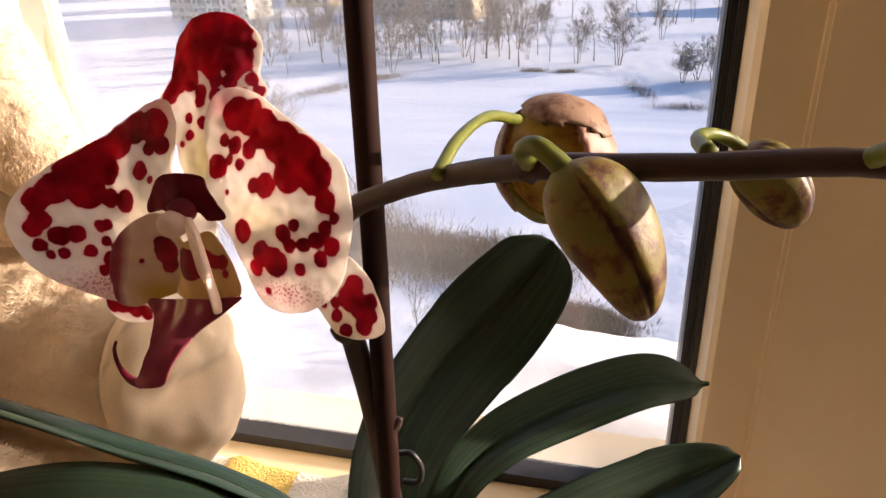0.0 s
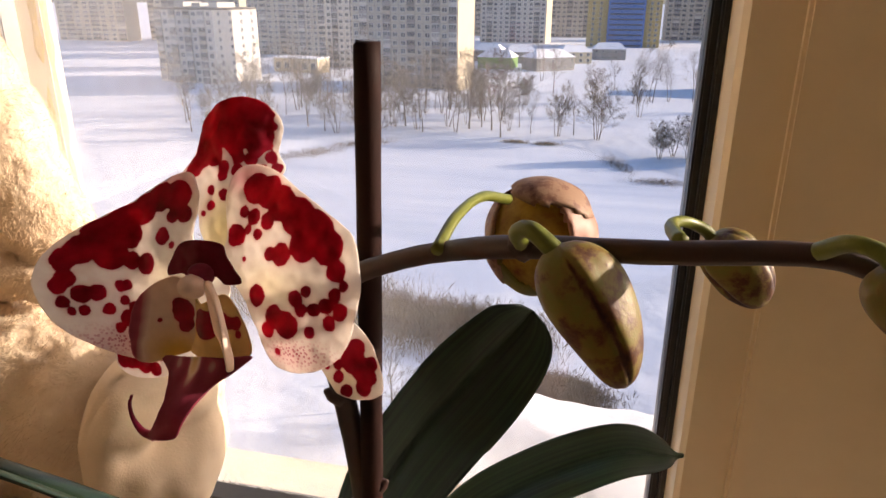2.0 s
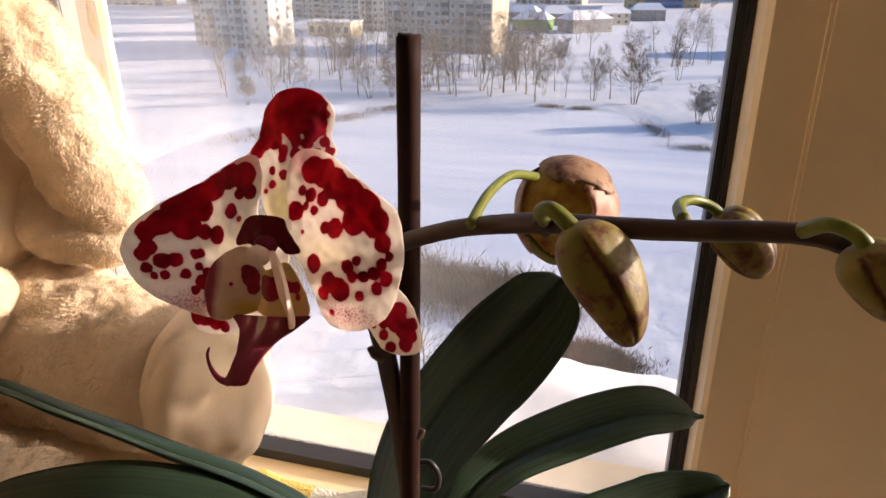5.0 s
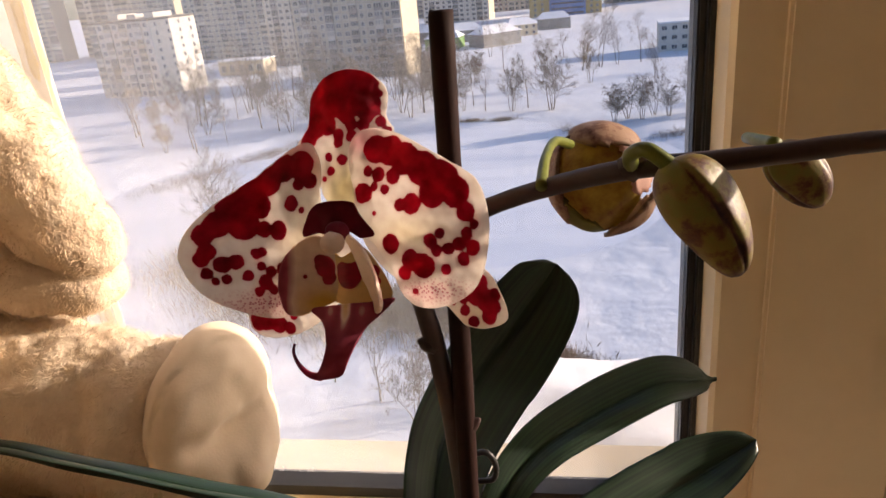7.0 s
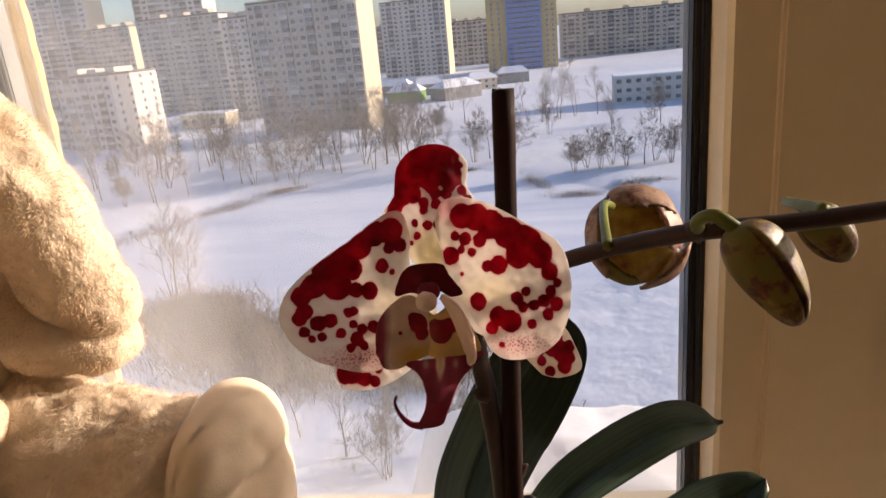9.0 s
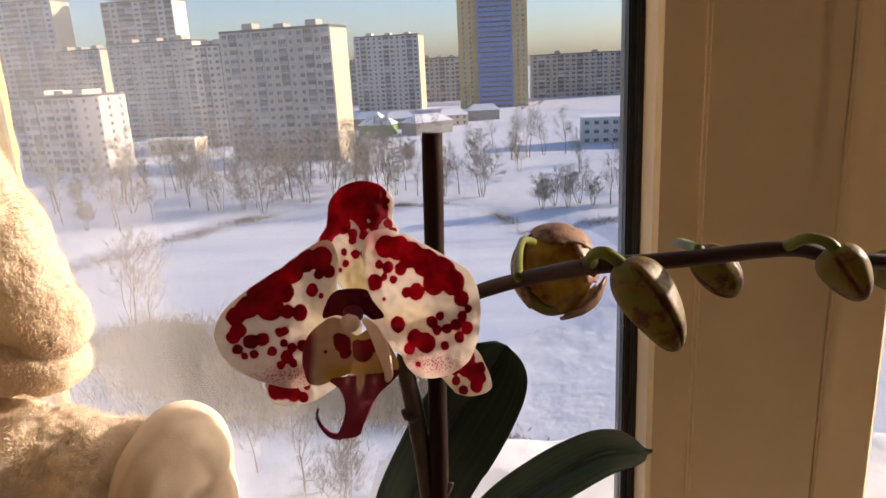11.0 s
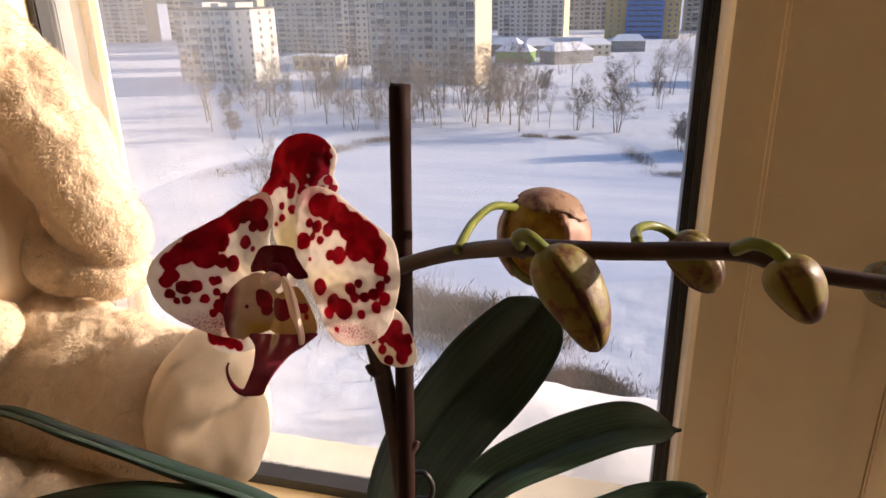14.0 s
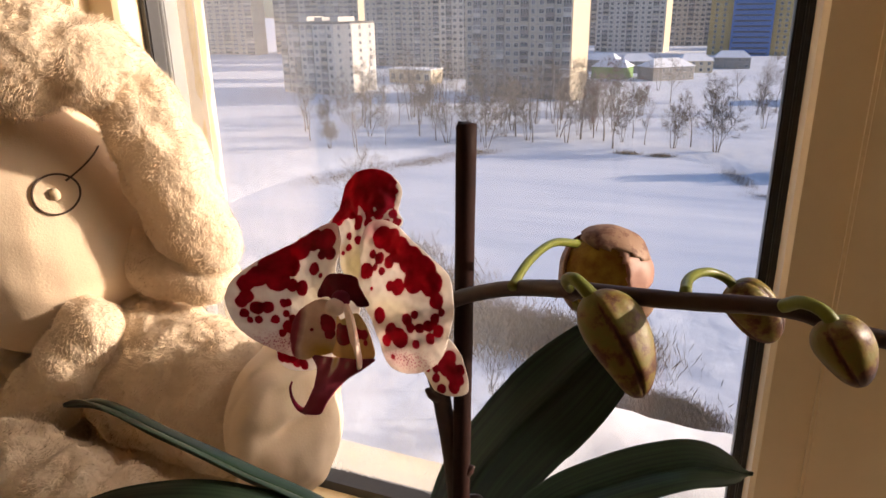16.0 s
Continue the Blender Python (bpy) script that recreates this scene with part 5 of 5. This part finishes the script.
def loggia_mesh(w, h, variant=0):
    """Balcony: parapet below; above it glazing in bars, or left open to a dark recess."""
    key = (round(w, 2), round(h, 2), variant)
    if key not in LOGGIA_ME:
        bm = bmesh.new()
        box(-w / 2, w / 2, -0.5, 0, 0, h * 0.42, bm=bm)
        n0 = len(bm.faces)
        back = -0.42 if variant < 3 else -0.03
        box(-w / 2 + 0.05, w / 2 - 0.05, back, 0, h * 0.42, h * 0.92, bm=bm)
        n1 = len(bm.faces)
        for k in range(4 if variant < 3 else 0):
            x = -w / 2 + k * w / 3
            box(x - 0.06, x + 0.06, -0.5, -0.4, h * 0.42, h * 0.92, bm=bm)
        box(-w / 2, w / 2, -0.5, 0, h * 0.92, h, bm=bm)
        me = bpy.data.meshes.new("balcony")
        bm.faces.ensure_lookup_table()
        for i, f in enumerate(bm.faces):
            f.material_index = 0 if i < n0 else (1 if i < n1 else 2)
        bm.to_mesh(me)
        bm.free()
        for m in ((M_LOGGIA, M_PANELW, M_GREYW, M_PANEL)[variant], M_PANE if variant != 1 else M_LOGGIA, M_FRAMEW if variant < 2 else M_GREYW):
            me.materials.append(m)
        LOGGIA_ME[key] = me
    return LOGGIA_ME[key]


def block(x0, x1, y, top, deep, turn, floors, bays, wall, gable, label, pattern="wlw", side_bays=0, crown=0):
    """A slab block: its front faces the pond; windows and enclosed balconies floor by floor."""
    w, h = x1 - x0, top - GROUND_Z - 0.5
    ob = thing("apartment_building", ((x0 + x1) / 2, y, GROUND_Z + 0.5), label, "building", "apartment blocks beyond the pond")
    ob.rotation_euler = (0, 0, radians(turn))
    part("wall", box(-w / 2, w / 2, 0, deep, -2, h), wall, ob)
    # most near blocks pass a paler gable than front, with the sun in its colour
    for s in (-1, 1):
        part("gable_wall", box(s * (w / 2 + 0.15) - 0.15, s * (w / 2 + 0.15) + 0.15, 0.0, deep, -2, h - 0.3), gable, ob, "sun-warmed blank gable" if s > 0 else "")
    part("roof", box(-w / 2 - 0.25, w / 2 + 0.25, -0.25, deep + 0.2, h + 0.003, h + 0.9), M_ROOF, ob)
    rb = random.Random(int(x0 * 7 + y))
    for k in range(3):
        cx = -w / 2 + w * (k + 0.7) / 3.4
        part("lift_house", box(cx - 2.2, cx + 2.2, deep * 0.3, deep * 0.7, h + 0.901, h + 2.6 + rb.random()), wall, ob)
    for k in range(crown):                                   # stepped penthouse storeys and a mast
        a, b = w * (0.36 - 0.10 * k), w * (0.42 - 0.13 * k)
        part("penthouse", box(-a, b, deep * 0.2, deep * 0.8, h + 0.9 + 4.2 * k, h + 5.1 + 4.2 * k), wall, ob)
    if crown:
        part("mast", box(-0.3, 0.3, deep * 0.5 - 0.3, deep * 0.5 + 0.3, h + 0.9 + 4.2 * crown, h + 9 + 4.2 * crown), M_GREYW, ob)
    fh, bw = h / floors, w / bays
    for i in range(bays):
        kind = pattern[i % len(pattern)]
        for f in range(floors):
            z = f * fh
            if kind == "l":
                o = new("balcony", loggia_mesh(bw * 0.92, fh * 0.96, rb.choice((0, 0, 0, 1, 2, 3, 3))))
                o.location = (-w / 2 + (i + 0.5) * bw, -0.004, z + 0.02)
            else:
                o = new("window", window_mesh(bw * (rb.choice((0.44, 0.56, 0.56)) if kind == "w" else 0.38), fh * 0.52))
                o.location = (-w / 2 + (i + 0.5) * bw, -0.02, z + fh * 0.30)
            o.parent = ob
    for i in range(side_bays):
        for f in range(floors):
            o = new("window", window_mesh(1.5, fh * 0.5))
            o.location = (w / 2 + 0.32, deep * (i + 0.5) / side_bays, f * fh + fh * 0.3)
            o.rotation_euler = (0, 0, radians(90))
            o.parent = ob
    for i in range(1, bays):
        part("panel_joint", box(-w / 2 + i * bw - 0.07, -w / 2 + i * bw + 0.07, -0.035, 0.01, 0.2, h - 0.4), M_GREYW, ob)
    for f in range(1, floors):
        part("floor_joint", box(-w / 2 + 0.01, w / 2 - 0.01, -0.03, 0.01, f * fh - 0.06, f * fh + 0.06), M_GREYW, ob)
    return ob


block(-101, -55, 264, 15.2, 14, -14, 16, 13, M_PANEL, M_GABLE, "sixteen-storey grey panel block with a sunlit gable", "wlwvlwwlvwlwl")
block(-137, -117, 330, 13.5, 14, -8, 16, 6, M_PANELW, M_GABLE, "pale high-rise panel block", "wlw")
block(-214, -160, 392, 19.2, 16, -10, 18, 12, M_PANEL, M_PANELW, "tall grey panel block with a pale gable", "wwlwvl")
block(-281, -225, 520, 54.7, 20, -5, 24, 9, M_PANELW, M_PANELW, "white high-rise tower behind the blocks", "lwl", 0, 2)
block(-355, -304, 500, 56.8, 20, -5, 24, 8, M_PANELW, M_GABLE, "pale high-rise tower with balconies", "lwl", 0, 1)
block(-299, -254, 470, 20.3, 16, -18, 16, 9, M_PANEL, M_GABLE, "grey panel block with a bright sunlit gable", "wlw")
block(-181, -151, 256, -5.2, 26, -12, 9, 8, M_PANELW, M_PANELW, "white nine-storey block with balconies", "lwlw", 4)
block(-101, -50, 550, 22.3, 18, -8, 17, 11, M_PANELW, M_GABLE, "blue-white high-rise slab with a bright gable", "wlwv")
block(40, 150, 620, 2.3, 16, 2, 10, 20, M_PANEL, M_PANEL, "long ten-storey block in the distance", "wlw")
block(-60, -22, 640, 4.4, 16, 0, 10, 8, M_PANEL, M_PANEL, "grey block in the distance", "wlw")
block(-140, -112, 640, 5.9, 16, 0, 10, 6, M_PANEL, M_PANEL, "grey block in the distance", "wlw")
block(150, 300, 660, -2.0, 16, 3, 9, 22, M_PANEL, M_PANEL, "long block in the distance", "wlw")
block(-420, -360, 480, 12.0, 16, 0, 14, 8, M_PANEL, M_PANEL, "grey block in the distance", "wlw")


def blue_tower():
    ob = thing("office_tower", (6, 520, GROUND_Z + 0.5), "tall tower with blue glazing between ochre side bays", "building")
    h = 49 - GROUND_Z + 14
    part("wall", box(-25, 25, 2, 26, -2, h), M_OCHRE, ob)
    part("core_wall", box(-11, 14, -1.0, 1.998, -2, h), M_BLUE, ob, "blue glazed bay")
    part("roof", box(-25.3, 25.3, 1.7, 26.3, h + 0.003, h + 1), M_ROOF, ob)
    floors = 28
    for f in range(floors):
        z = f * h / floors
        part("glazing_band", box(-9.6, 12.6, -1.12, -0.98, z + 1.1, z + 2.3), M_PANE, ob, "dark ribbon window")
        for x in (-21, -16, 18, 22):
            o = new("window", window_mesh(1.6, 1.7))
            o.location, o.parent = (x, 1.98, z + 1), ob
    return ob


blue_tower()


def low_house(x, y, w, d, h, wall, label, turn=0):
    ob = thing("house", (x, y, GROUND_Z + 0.6), label, "house", "low houses with snowy roofs")
    ob.rotation_euler = (0, 0, radians(turn))
    part("wall", box(-w / 2, w / 2, -d / 2, d / 2, -1, h), wall, ob)
    bm = bmesh.new()
    e = 0.6
    pts = [(-w / 2 - e, -d / 2 - e, h), (w / 2 + e, -d / 2 - e, h), (w / 2 + e, d / 2 + e, h), (-w / 2 - e, d / 2 + e, h), (-w / 2 + w * 0.18, 0, h + d * 0.28), (w / 2 - w * 0.18, 0, h + d * 0.28)]
    v = [bm.verts.new(p) for p in pts]
    for f in ((0, 1, 5, 4), (1, 2, 5), (2, 3, 4, 5), (3, 0, 4), (3, 2, 1, 0)):
        bm.faces.new([v[k] for k in f])
    part("roof", bm, M_SNOW, ob, "hipped roof under snow")
    n = max(2, int(w / 3.4))
    for f in range(max(1, int(h / 3))):
        for i in range(n):
            o = new("window", window_mesh(1.3, 1.4))
            o.location, o.parent = (-w / 2 + w * (i + 0.5) / n, -d / 2 - 0.02, f * 3 + 1.0), ob


low_house(-55, 352, 17, 12, 5.6, M_GREENW, "green rendered house with a snowy hipped roof", -8)
low_house(-30, 350, 22, 13, 6.2, M_GREYW, "grey house with a snowy hipped roof", 40)
low_house(-48, 385, 16, 12, 6.0, M_GREYW, "grey house with a snowy hipped roof", 10)
low_house(-66, 392, 15, 12, 6.0, M_GREYW, "grey house with a snowy hipped roof", -5)
low_house(-20, 392, 16, 12, 6.0, M_GABLE, "pale house with a snowy hipped roof", 20)
low_house(-2, 420, 18, 12, 6.0, M_GREYW, "grey house with a snowy hipped roof", 5)


def flat_house(x0, x1, y, deep, h, floors, bays, wall, label, turn=0):
    w = x1 - x0
    ob = thing("flat_roofed_building", ((x0 + x1) / 2, y, GROUND_Z + 0.6), label, "building")
    ob.rotation_euler = (0, 0, radians(turn))
    part("wall", box(-w / 2, w / 2, 0, deep, -1, h), wall, ob)
    part("roof", box(-w / 2 - 0.3, w / 2 + 0.3, -0.3, deep + 0.3, h + 0.003, h + 0.5), M_SNOW, ob, "flat roof under snow")
    fh = h / floors
    for f in range(floors):
        for i in range(bays):
            o = new("window", window_mesh(w / bays * 0.5, fh * 0.42))
            o.location, o.parent = (-w / 2 + w * (i + 0.5) / bays, -0.02, f * fh + fh * 0.28), ob


flat_house(37, 95, 274, 14, 10.2, 3, 16, M_PANELW, "white three-storey school with rows of windows", -4)
flat_house(-154, -130, 305, 10, 6.4, 1, 5, M_GABLE, "low ochre utility building", -10)
